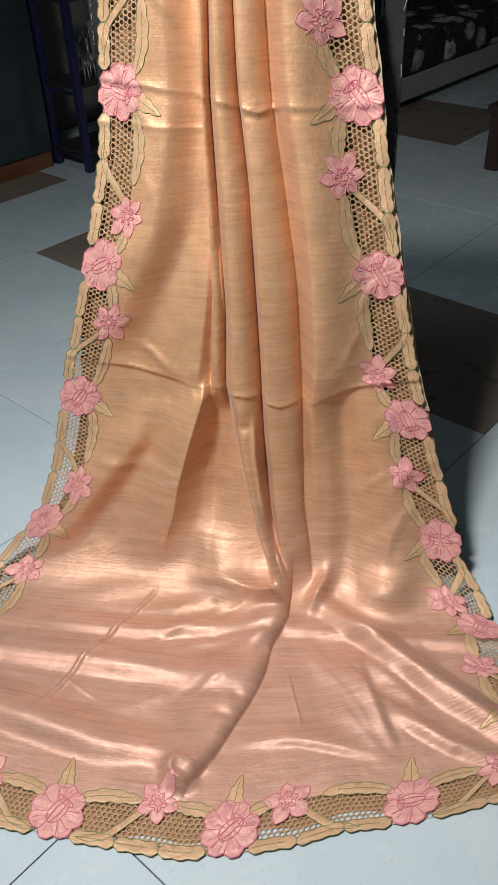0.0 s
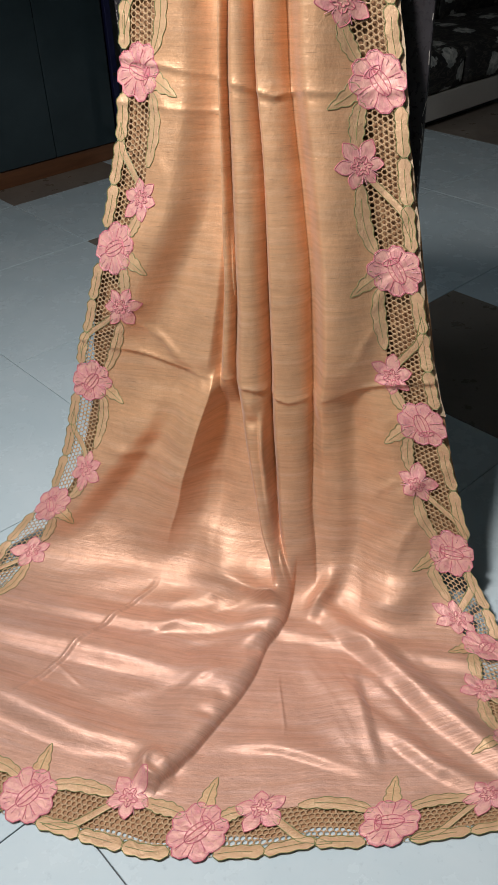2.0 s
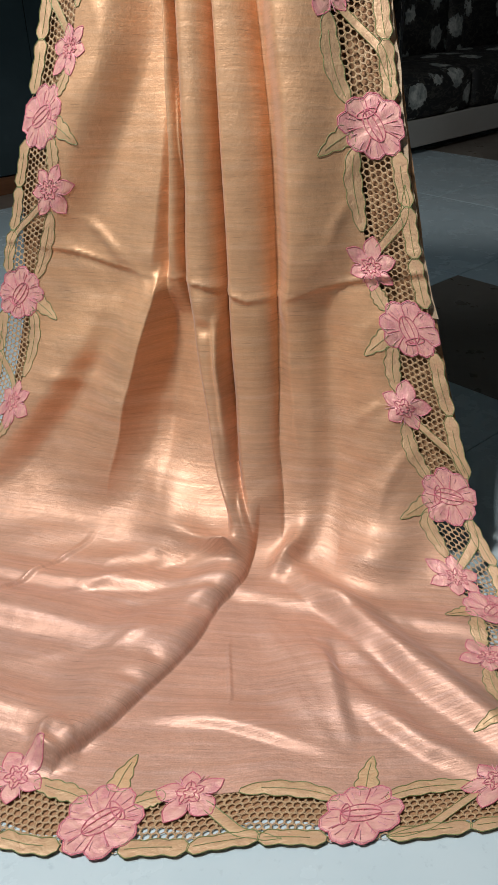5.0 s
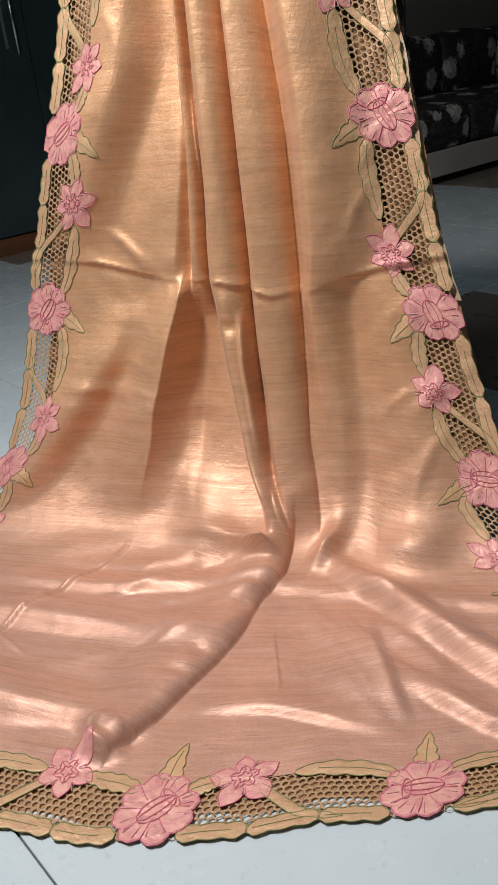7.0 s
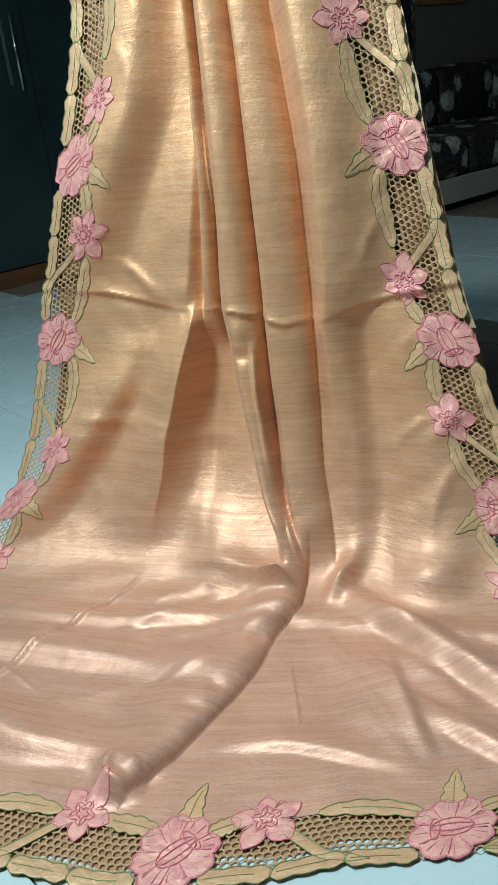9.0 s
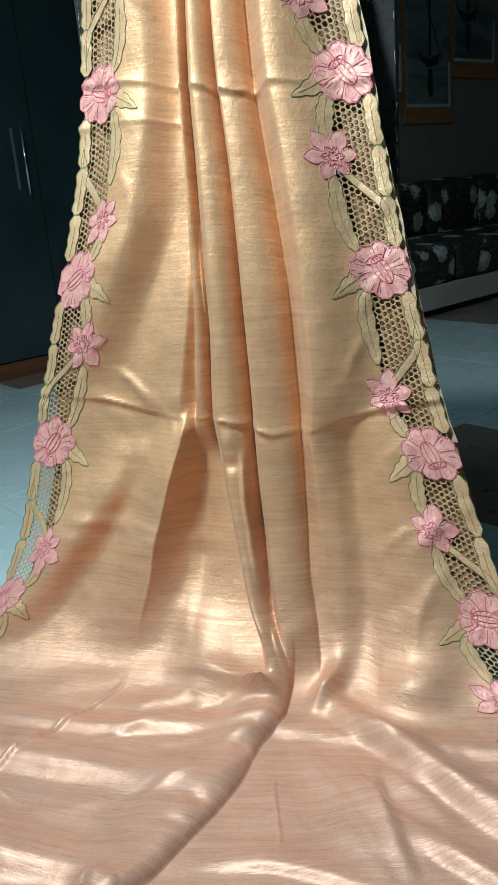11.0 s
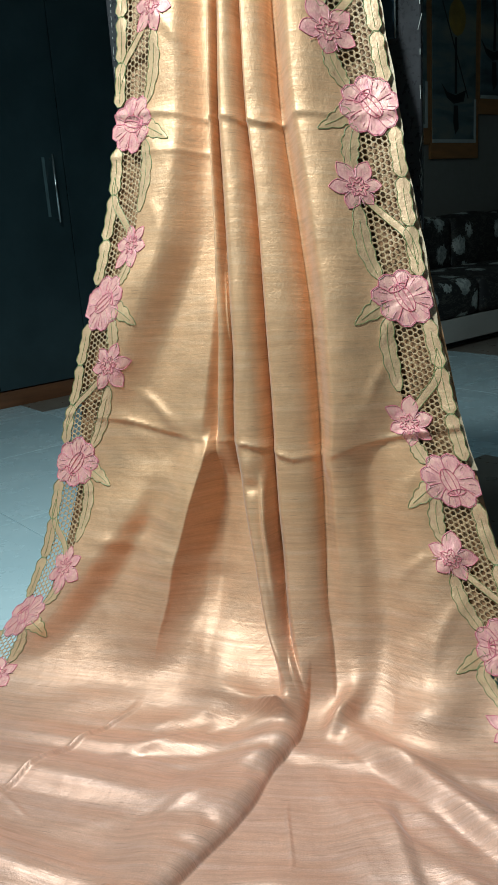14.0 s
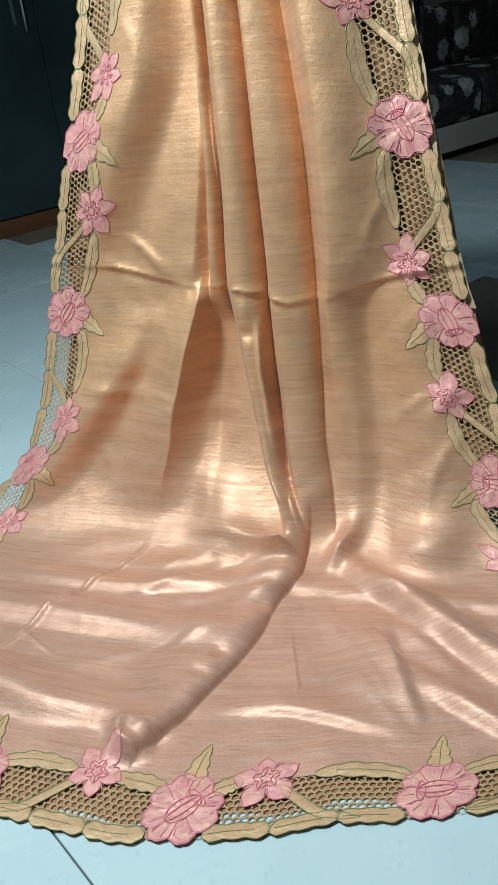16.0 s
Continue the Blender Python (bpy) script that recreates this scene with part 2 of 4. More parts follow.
def box(lo, hi, bevel=0.0, segs=2):
    bm = bmesh.new()
    c = [(a + b) / 2 for a, b in zip(lo, hi)]
    s = [abs(b - a) for a, b in zip(lo, hi)]
    bmesh.ops.create_cube(bm, size=1.0, matrix=Matrix.Translation(c) @ Matrix.Diagonal((*s, 1)))
    if bevel > 0:
        bmesh.ops.bevel(bm, geom=bm.edges[:], offset=bevel, segments=segs, profile=0.5, affect="EDGES")
    return bm


def rod(a, b, r, segs=12):
    bm = bmesh.new()
    a, b = Vector(a), Vector(b)
    m = Matrix.Translation((a + b) / 2) @ (b - a).to_track_quat("Z", "Y").to_matrix().to_4x4()
    bmesh.ops.create_cone(bm, cap_ends=True, segments=segs, radius1=r, radius2=r, depth=(b - a).length, matrix=m)
    return bm


def merge(*bms):
    out = bmesh.new()
    for bm in bms:
        me = bpy.data.meshes.new("tmp")
        bm.to_mesh(me)
        bm.free()
        out.from_mesh(me)
        bpy.data.meshes.remove(me)
    return out


def thing(name, label, category, m=None, group="", kind=""):
    ob = new(name)
    ob.empty_display_size = 0.1
    if m is not None:
        ob.matrix_world = m
    return tagged(ob, label, category, group, kind)


# ---------------------------------------------------------------- the room
# Room axes: local x runs along the back wall, local y towards the wall; the room is turned to the tiles.
TURN = 56.7
ROOM = pose(0.005, -0.134, 0, 0, 0, TURN) @ Matrix.Scale(1.088, 4)


def room_part(name, bm, mat, label, category, m=ROOM, parent=None):
    ob = part(name, bm, mat, parent)
    ob.matrix_world = m
    return tagged(ob, label, category, "", "structure")


# in room axes a point is (u, -d): u along the wall, -d towards it
ground = room_part("floor", box((-2.6, -2.6, -0.12), (8.2, 4.3, -0.006)), GROUT, "dark grout bed under large pale floor tiles", "floor")
room_part("wall_west", box((-2.6, 4.15, 0), (4.0, 4.3, 2.8)), WALL, "plain grey-beige painted wall behind the wardrobe", "wall")
room_part("wall_sofa", box((4.0, 3.75, 0), (8.2, 4.3, 2.8)), WALL, "plain grey-beige painted wall behind the sofa", "wall")
room_part("wall_east", box((-2.6, -2.75, 0), (8.2, -2.6, 2.8)), WALL, "plain grey-beige painted wall", "wall")
room_part("wall_north", box((8.2, -2.75, 0), (8.35, 4.3, 2.8)), WALL, "plain grey-beige painted wall at the far end", "wall")
room_part("wall_south", box((-2.75, -2.75, 0), (-2.6, 4.3, 2.8)), WALL, "plain grey-beige painted wall", "wall")
room_part("ceiling", box((-2.75, -2.75, 2.8), (8.35, 4.3, 2.92)), CEIL, "plain white painted ceiling", "ceiling")


# ---------------------------------------------------------------- the hanging cloth
# Profile of the drape from the hem on the floor up to the top of the board and over it.
PROFILE = [(0.77, 0.006), (1.0, 0.006), (1.2, 0.006), (1.33, 0.008), (1.385, 0.016), (1.42, 0.036), (1.45, 0.072), (1.49, 0.13),
           (1.545, 0.30), (1.575, 0.50), (1.60, 0.75), (1.66, 1.07), (1.705, 1.35), (1.725, 1.46), (1.745, 1.502), (1.772, 1.513),
           (1.80, 1.50), (1.808, 1.46), (1.808, 1.1)]
_pp = np.array(PROFILE)
_seg = np.r_[0, np.cumsum(np.hypot(*np.diff(_pp, axis=0).T))]
_v = np.linspace(0, _seg[-1], 1400)
_py, _pz = np.interp(_v, _seg, _pp[:, 0]), np.interp(_v, _seg, _pp[:, 1])
_k = np.hanning(61)
_k /= _k.sum()
for _ in range(2):
    _py = np.convolve(np.pad(_py, 30, "reflect", reflect_type="odd"), _k, "valid")
    _pz = np.convolve(np.pad(_pz, 30, "reflect", reflect_type="odd"), _k, "valid")
_ty, _tz = np.gradient(_py, _v), np.gradient(_pz, _v)
_tn = np.hypot(_ty, _tz)
VF = float(np.interp(1.40, _pp[:6, 0], _seg[:6]))      # where the cloth leaves the floor
VTOP = float(_seg[-1])


def v_at(z):
    """Length along the cloth from the hem to height z of the hanging part."""
    i = _v > VF
    return float(np.interp(z, _pz[i][:900], _v[i][:900]))


def edge_left(v):
    h = np.interp(v, _v, _pz)
    hang = np.interp(h, [0.02, 0.036, 0.115, 0.168, 0.26, 0.446, 0.53, 0.60, 0.77, 0.87, 0.99, 1.10, 1.30, 1.5], [-0.70, -0.685, -0.618, -0.579, -0.546, -0.499, -0.479, -0.453, -0.402, -0.376, -0.348, -0.335, -0.320, -0.315])
    flat = np.interp(v, [0, 0.3, VF - 0.03], [-0.75, -0.735, -0.70])
    return np.where(v < VF - 0.03, flat, hang)


def edge_right(v):
    h = np.interp(v, _v, _pz)
    hang = np.interp(h, [0.02, 0.097, 0.18, 0.22, 0.345, 0.43, 0.535, 0.65, 0.77, 0.88, 0.99, 1.11, 1.17, 1.28, 1.5], [0.535, 0.468, 0.448, 0.430, 0.386, 0.360, 0.328, 0.302, 0.273, 0.252, 0.232, 0.212, 0.197, 0.178, 0.17])
    flat = np.interp(v, [0, 0.3, 0.45, VF - 0.03], [0.645, 0.61, 0.585, 0.535])
    return np.where(v < VF - 0.03, flat, hang)


HEM = ([-0.76, -0.43, -0.32, -0.20, -0.075, 0.022, 0.128, 0.21, 0.33, 0.41, 0.53, 0.66], [0.80, 0.758, 0.748, 0.743, 0.739, 0.756, 0.787, 0.824, 0.852, 0.881, 0.929, 0.99])


def glide(s, xs, ys):
    """Smooth curve through about the given knots."""
    lo, hi = xs[0] - 0.1, xs[-1] + 0.1
    g = np.linspace(lo, hi, 300)
    y = np.interp(g, xs, ys)
    w = np.hanning(31)
    y = np.convolve(np.pad(y, 15, "edge"), w / w.sum(), "valid")
    return np.interp(s, g, y)


def ridge(x, s, knots, amp, sharp=False):
    """A rounded fold along a line: knots of (s, centre, width to the left, width to the right), amp of (s, height)."""
    k = np.array(knots)
    o = np.argsort(k[:, 0])
    k = k[o]
    a = np.array(sorted(amp))
    c, wl, wr = (glide(s, k[:, 0], k[:, i]) for i in (1, 2, 3))
    u = np.where(x < c, (c - x) / wl, (x - c) / wr)
    u = np.clip(u, 0, 1)
    shape = 0.5 + 0.5 * np.cos(np.pi * u)
    if sharp:
        shape = np.where(x < c, shape, (1 - u) ** 2 * (1 + 0.5 * u))
    return glide(s, a[:, 0], a[:, 1]) * shape


def smooth_noise(x, y, seed):
    out = np.zeros_like(x)
    rng = np.random.RandomState(seed)
    for _ in range(9):
        a, f, ph = rng.uniform(0, 2 * np.pi), rng.uniform(0.6, 1.6), rng.uniform(0, 6.28)
        out += np.sin(f * (x * np.cos(a) + y * np.sin(a)) + ph + 0.8 * np.sin(0.7 * f * (x * np.sin(a) - y * np.cos(a)) + ph))
    return out / 9


def roll(x, s, knots, amp):
    """A fold rolled over its right-hand edge: knots of (s, edge, width of the round, width to the left)."""
    k, a = np.array(sorted(knots)), np.array(sorted(amp))
    edge, wr, wl = (glide(s, k[:, 0], k[:, i]) for i in (1, 2, 3))
    u = (x - edge + wr) / wr
    left = 0.5 + 0.5 * np.cos(np.pi * np.clip((edge - wr - x) / wl, 0, 1))
    return glide(s, a[:, 0], a[:, 1]) * np.where(u < 0, left, np.sqrt(np.clip(1 - u * u, 0, 1)))


def pleat(x, s, sides, amp, crest=0.35, flat=0.0):
    """A pressed pleat: its face swells from the left edge to a crest and rolls under at the right edge."""
    k, a = np.array(sorted(sides)), np.array(sorted(amp))
    lo, hi = glide(s, k[:, 0], k[:, 1]), glide(s, k[:, 0], k[:, 2])
    u = (x - lo) / (hi - lo)
    rise = np.sin(0.5 * np.pi * np.clip(u / crest, 0, 1)) ** 0.8
    fall = np.sqrt(np.clip(1 - (np.clip(u - crest, 0, 1) / (1 - crest)) ** 2.2, 0, 1))
    return glide(s, a[:, 0], a[:, 1]) * np.where((u < 0) | (u > 1), 0, np.where(u < crest, rise, fall))


def hanging_folds(x, z):
    d = np.zeros_like(x)
    # narrow pleat, wide pleat, second wide pleat and the loose right panel behind it
    d += pleat(x, z, [(0.42, -0.128, -0.094), (0.515, -0.132, -0.099), (0.72, -0.118, -0.090), (0.92, -0.122, -0.104), (1.09, -0.128, -0.113), (1.5, -0.130, -0.106)],
               [(0.40, 0.0), (0.47, 0.022), (0.55, 0.040), (0.8, 0.044), (1.5, 0.038)], 0.45)
    d += pleat(x, z, [(0.0, 0.035, 0.075), (0.06, 0.022, 0.062), (0.114, -0.013, 0.024), (0.17, -0.033, 0.009), (0.27, -0.061, -0.006), (0.42, -0.090, -0.016), (0.52, -0.100, -0.018), (0.67, -0.092, -0.024), (0.92, -0.104, -0.037), (1.11, -0.113, -0.059), (1.5, -0.106, -0.074)],
               [(0.0, 0.058), (0.06, 0.066), (0.3, 0.068), (0.5, 0.066), (0.9, 0.062), (1.5, 0.050)], 0.42)
    d += pleat(x, z, [(0.0, 0.072, 0.122), (0.10, 0.026, 0.105), (0.196, 0.006, 0.085), (0.35, -0.010, 0.077), (0.48, -0.017, 0.072), (0.55, -0.018, 0.069), (0.755, -0.028, 0.058), (0.95, -0.040, 0.028), (1.11, -0.059, 0.001), (1.5, -0.074, -0.024)],
               [(0.0, 0.020), (0.1, 0.042), (0.4, 0.058), (0.9, 0.062), (1.5, 0.050)], 0.26)
    d += ridge(x, z, [(0.05, 0.150, 0.04, 0.08), (0.30, 0.112, 0.030, 0.07), (0.46, 0.100, 0.026, 0.07), (0.55, 0.112, 0.040, 0.13), (0.755, 0.104, 0.046, 0.12), (0.95, 0.075, 0.046, 0.12), (1.11, 0.046, 0.044, 0.11), (1.5, 0.020, 0.042, 0.10)],
               [(0.02, 0.004), (0.25, 0.012), (0.42, 0.030), (0.5, 0.050), (0.6, 0.062), (0.9, 0.068), (1.5, 0.056)])
    # soft upright hollows of the right panel
    d -= ridge(x, z, [(0.10, 0.20, 0.05, 0.05), (0.30, 0.185, 0.045, 0.05), (0.47, 0.165, 0.035, 0.05)], [(0.06, 0.0), (0.2, 0.012), (0.40, 0.012), (0.50, 0.0)])
    d += ridge(x, z, [(0.10, 0.30, 0.07, 0.09), (0.30, 0.27, 0.06, 0.08), (0.50, 0.235, 0.05, 0.07)], [(0.05, 0.0), (0.2, 0.014), (0.40, 0.010), (0.50, 0.0)])
    # the flap and slack bulges under the second pressed crease
    d += 0.006 * np.exp(-((x + 0.058) / 0.018) ** 2 - ((z - 0.462) / 0.022) ** 2) - 0.007 * np.exp(-((x + 0.050) / 0.016) ** 2 - ((z - 0.418) / 0.012) ** 2)
    d += ridge(x, z, [(0.06, 0.030, 0.008, 0.006), (0.25, -0.012, 0.010, 0.007), (0.34, -0.022, 0.012, 0.008), (0.42, -0.028, 0.012, 0.008)], [(0.16, 0.0), (0.26, 0.012), (0.36, 0.022), (0.41, 0.012), (0.45, 0.0)])
    d += 0.012 * np.exp(-((x - 0.086) / 0.008) ** 2 - ((z - 0.462) / 0.022) ** 2) + 0.016 * np.exp(-((x + 0.140) / 0.013) ** 2 - ((z - 0.482) / 0.024) ** 2)
    # the left panel, pulled aside below the crease: a thin ridge, and a deep hollow between it and the pleats
    d += ridge(x, z, [(0.0, -0.275, 0.16, 0.09), (0.08, -0.252, 0.16, 0.075), (0.184, -0.222, 0.15, 0.060), (0.26, -0.206, 0.14, 0.052), (0.36, -0.180, 0.12, 0.046), (0.47, -0.146, 0.10, 0.030), (0.54, -0.140, 0.08, 0.02)],
               [(0.02, 0.0), (0.08, 0.020), (0.16, 0.046), (0.26, 0.064), (0.38, 0.066), (0.46, 0.054), (0.51, 0.018), (0.56, 0.0)], True)
    d += 0.0035 * np.exp(-(np.abs(x - np.interp(z, [0.08, 0.184, 0.26, 0.36, 0.47], [-0.254, -0.224, -0.208, -0.182, -0.148])) / 0.0035) ** 1.5) * np.clip((z - 0.08) / 0.04, 0, 1) * np.clip((0.46 - z) / 0.03, 0, 1)
    d -= 0.022 * np.exp(-((x + 0.110 + 0.16 * (0.42 - z)) / 0.040) ** 2) * np.clip((z - 0.13) / 0.10, 0, 1) * np.clip((0.49 - z) / 0.06, 0, 1)
    d += 0.020 * np.exp(-((x + 0.115) / 0.045) ** 2 - ((z - 0.085) / 0.055) ** 2)
    # slanting swell of the lower left panel, dropping to its right
    d += ridge(x, z, [(0.03, -0.60, 0.12, 0.09), (0.13, -0.50, 0.13, 0.08), (0.25, -0.400, 0.14, 0.075), (0.36, -0.32, 0.14, 0.07), (0.46, -0.26, 0.12, 0.07)],
               [(0.02, 0.0), (0.10, 0.036), (0.25, 0.046), (0.36, 0.032), (0.47, 0.0)])
    # slanting swell of the upper left panel, dropping into a hollow beside the pleats
    d += ridge(x, z, [(0.50, -0.40, 0.12, 0.075), (0.62, -0.345, 0.13, 0.080), (0.76, -0.278, 0.14, 0.085), (0.87, -0.226, 0.14, 0.080), (1.05, -0.195, 0.13, 0.060), (1.5, -0.19, 0.13, 0.05)],
               [(0.46, 0.0), (0.56, 0.008), (0.70, 0.040), (0.80, 0.056), (1.0, 0.048), (1.12, 0.036), (1.5, 0.036)])
    d += ridge(x, z, [(0.52, -0.16, 0.16, 0.03), (0.68, -0.135, 0.12, 0.02), (0.84, -0.122, 0.06, 0.02)], [(0.50, 0.006), (0.54, 0.030), (0.66, 0.026), (0.80, 0.008), (0.88, 0.0)])
    # lesser wrinkles of both panels
    rng = np.random.RandomState(33)
    for _k in range(46):
        cx, cz = (rng.uniform(0.10, 0.34), rng.uniform(0.1, 1.3)) if _k % 2 else (rng.uniform(-0.48, -0.17), rng.uniform(0.08, 1.3))
        a = rng.uniform(0.5, 1.3) * (1 if _k % 2 else -1) + (0.6 if cz < 0.45 and not _k % 2 else 0)
        ln, wd, ht = rng.uniform(0.03, 0.10), rng.uniform(0.008, 0.020), rng.uniform(0.0015, 0.0045)
        u, w = (x - cx) * math.cos(a) + (z - cz) * math.sin(a), -(x - cx) * math.sin(a) + (z - cz) * math.cos(a)
        d += ht * np.exp(-(u / ln) ** 2 - ((w + 0.12 * u * u / ln) / wd) ** 2)
    # pressed creases across the cloth
    for knots, hgt in ((([-0.45, -0.337, -0.265, -0.183, -0.131, -0.057, 0.03, 0.10, 0.157, 0.228, 0.40], [0.548, 0.540, 0.524, 0.508, 0.502, 0.503, 0.475, 0.480, 0.499, 0.516, 0.54]), 0.0060),
                       (([-0.4, -0.223, -0.14, -0.086, -0.012, 0.04, 0.12, 0.3], [1.135, 1.115, 1.100, 1.089, 1.071, 1.081, 1.078, 1.085]), 0.0055)):
        t = z - np.interp(x, *knots)
        d += hgt * (0.8 + 0.4 * np.sin(23 * x + 2)) * (np.where(t > 0, np.exp(-t / 0.010), np.exp(t / 0.0035)) - 0.25 * np.exp(-((t + 0.011) / 0.007) ** 2))
    t = z - np.interp(x, [-0.3, -0.14, 0.1], [1.050, 1.040, 1.03])
    d += 0.004 * np.exp(-np.abs(t) / 0.006) * np.clip((-0.12 - x) / 0.02, 0, 1)
    # the stitched border draws the cloth beside it into small puckers
    side = np.clip((np.abs(x + 0.06 + 0.10 * (1 - z)) - 0.13) / 0.10, 0, 1)
    d += side * (0.0026 * smooth_noise(x * 46, z * 40, 17) + 0.0013 * smooth_noise(x * 95, z * 75, 18))
    d += 0.0022 * smooth_noise(x * 16, z * 9, 5) + 0.0011 * smooth_noise(x * 50, z * 30, 6) + 0.0006 * smooth_noise(x * 120, z * 80, 7)
    return d


def floor_folds(x, y):
    h = np.zeros_like(x)
    # the left half lies over the right half along one rolled, slanting fold
    h += roll(x, y, [(0.86, -0.095, 0.020, 0.05), (0.897, -0.074, 0.026, 0.06), (0.934, -0.051, 0.032, 0.09), (0.983, -0.031, 0.036, 0.12), (1.05, -0.004, 0.040, 0.14), (1.09, 0.013, 0.040, 0.14), (1.165, 0.033, 0.036, 0.13), (1.242, 0.038, 0.030, 0.11), (1.295, 0.064, 0.030, 0.10), (1.34, 0.066, 0.030, 0.09), (1.46, 0.068, 0.03, 0.06)],
              [(0.855, 0.0), (0.89, 0.026), (0.96, 0.028), (1.1, 0.027), (1.24, 0.028), (1.31, 0.034), (1.38, 0.040), (1.46, 0.03)])
    # its turned-up end, round and hollow behind
    ring = np.hypot((x + 0.100) / 0.034, (y - 0.905) / 0.032)
    h += 0.024 * np.exp(-((ring - 0.80) / 0.40) ** 2) * np.clip(0.45 - 0.5 * (x + 0.100) / 0.034 - 0.5 * (y - 0.905) / 0.032, 0, 1)
    h += ridge(y, x, [(-0.17, 0.935, 0.03, 0.05), (-0.10, 0.905, 0.03, 0.05), (-0.05, 0.93, 0.025, 0.04)], [(-0.20, 0.0), (-0.15, 0.010), (-0.10, 0.012), (-0.03, 0.0)])
    # creases in the roll
    h -= 0.008 * np.exp(-((x - 0.015) / 0.020) ** 2 - ((y - 1.215 - 0.5 * (x - 0.02)) / 0.014) ** 2)
    h += 0.008 * np.exp(-((x - 0.012) / 0.030) ** 2 - ((y - 1.250 - 0.5 * (x - 0.02)) / 0.016) ** 2)
    h -= 0.005 * np.exp(-((x + 0.02) / 0.016) ** 2 - ((y - 1.085) / 0.012) ** 2) + 0.005 * np.exp(-((x + 0.045) / 0.018) ** 2 - ((y - 1.035) / 0.012) ** 2)
    # long low waves along the left hem
    h += ridge(y, x, [(-0.70, 1.06, 0.06, 0.09), (-0.46, 0.985, 0.050, 0.09), (-0.27, 0.945, 0.050, 0.08), (-0.14, 0.955, 0.04, 0.05)], [(-0.7, 0.012), (-0.45, 0.030), (-0.28, 0.026), (-0.15, 0.008), (-0.1, 0.0)])
    h += ridge(y, x, [(-0.6, 1.17, 0.05, 0.09), (-0.3, 1.15, 0.05, 0.09), (-0.05, 1.13, 0.05, 0.08)], [(-0.6, 0.010), (-0.3, 0.022), (-0.06, 0.012), (0.0, 0.0)])
    h += ridge(y, x, [(-0.5, 1.25, 0.03, 0.05), (-0.25, 1.245, 0.03, 0.05), (0.03, 1.29, 0.03, 0.05)], [(-0.5, 0.006), (-0.2, 0.017), (0.02, 0.010)])
    # gathers drawn to the tip of the fold
    for a, r1, ht, wd in ((3.05, 0.34, 0.013, 0.012), (2.88, 0.28, 0.008, 0.010), (3.28, 0.36, 0.010, 0.016), (3.55, 0.30, 0.007, 0.016), (2.70, 0.20, 0.010, 0.012)):
        along = (x - 0.055) * math.cos(a) + (y - 1.36) * math.sin(a)
        across = -(x - 0.055) * math.sin(a) + (y - 1.36) * math.cos(a) - 0.02 * np.sin(along * 9 + a * 5)
        h += ht * np.clip(along / 0.03, 0, 1) * np.clip((r1 - along) / 0.2, 0, 1) * np.exp(-(across / (wd + 0.05 * np.clip(along, 0, 1))) ** 2)
    # a few soft folds running out towards the hem
    rng = np.random.RandomState(21)
    for _k in range(26):
        a = rng.uniform(-2.95, -0.2)
        r0, r1 = rng.uniform(0.08, 0.3), rng.uniform(0.3, 0.55)
        off, wd, ht = rng.uniform(-0.08, 0.08), rng.uniform(0.010, 0.030), rng.uniform(0.002, 0.0065)
        along = (x - 0.07) * math.cos(a) + (y - 1.38) * math.sin(a)
        across = -(x - 0.07) * math.sin(a) + (y - 1.38) * math.cos(a) - off - 0.05 * np.sin(along * 7 + _k)
        win = np.clip((along - r0) / 0.08, 0, 1) * np.clip((r1 - along) / 0.12, 0, 1)
        h += ht * win * np.exp(-(across / np.where(across < 0, 1.4 * wd, 0.7 * wd)) ** 2)
    # thin pinched creases
    h += ridge(x, y, [(1.0, -0.445, 0.012, 0.006), (1.05, -0.424, 0.012, 0.006), (1.166, -0.372, 0.012, 0.006), (1.297, -0.301, 0.014, 0.007), (1.36, -0.262, 0.016, 0.008)], [(0.99, 0.0), (1.05, 0.009), (1.24, 0.009), (1.33, 0.007), (1.38, 0.0)])
    h += ridge(x, y, [(1.045, 0.119, 0.006, 0.006), (1.157, 0.082, 0.006, 0.006)], [(1.03, 0.0), (1.07, 0.004), (1.13, 0.004), (1.17, 0.0)])
    h += ridge(y, x, [(-0.40, 1.095, 0.008, 0.006), (-0.33, 1.055, 0.008, 0.006)], [(-0.41, 0.0), (-0.38, 0.003), (-0.34, 0.003), (-0.32, 0.0)])
    # waves to the right: a broad crest slanting to the edge and the hollow in front of it
    h += ridge(y, x, [(0.13, 1.365, 0.04, 0.05), (0.222, 1.305, 0.050, 0.06), (0.306, 1.24, 0.055, 0.07), (0.419, 1.155, 0.055, 0.07), (0.60, 1.04, 0.05, 0.06)], [(0.1, 0.0), (0.16, 0.020), (0.3, 0.036), (0.45, 0.034), (0.6, 0.012)])
    h += ridge(x, y, [(1.02, 0.300, 0.12, 0.030), (1.096, 0.265, 0.12, 0.030), (1.212, 0.225, 0.10, 0.028)], [(1.0, 0.0), (1.06, 0.016), (1.16, 0.016), (1.24, 0.0)])
    h += ridge(y, x, [(0.30, 1.09, 0.03, 0.04), (0.42, 1.03, 0.03, 0.04), (0.55, 0.99, 0.03, 0.04)], [(0.28, 0.0), (0.36, 0.016), (0.5, 0.016), (0.6, 0.004)])
    h += ridge(y, x, [(-0.05, 0.975, 0.02, 0.05), (0.12, 1.005, 0.02, 0.06), (0.28, 0.99, 0.02, 0.05)], [(-0.02, 0.0), (0.08, 0.009), (0.2, 0.010), (0.3, 0.0)])
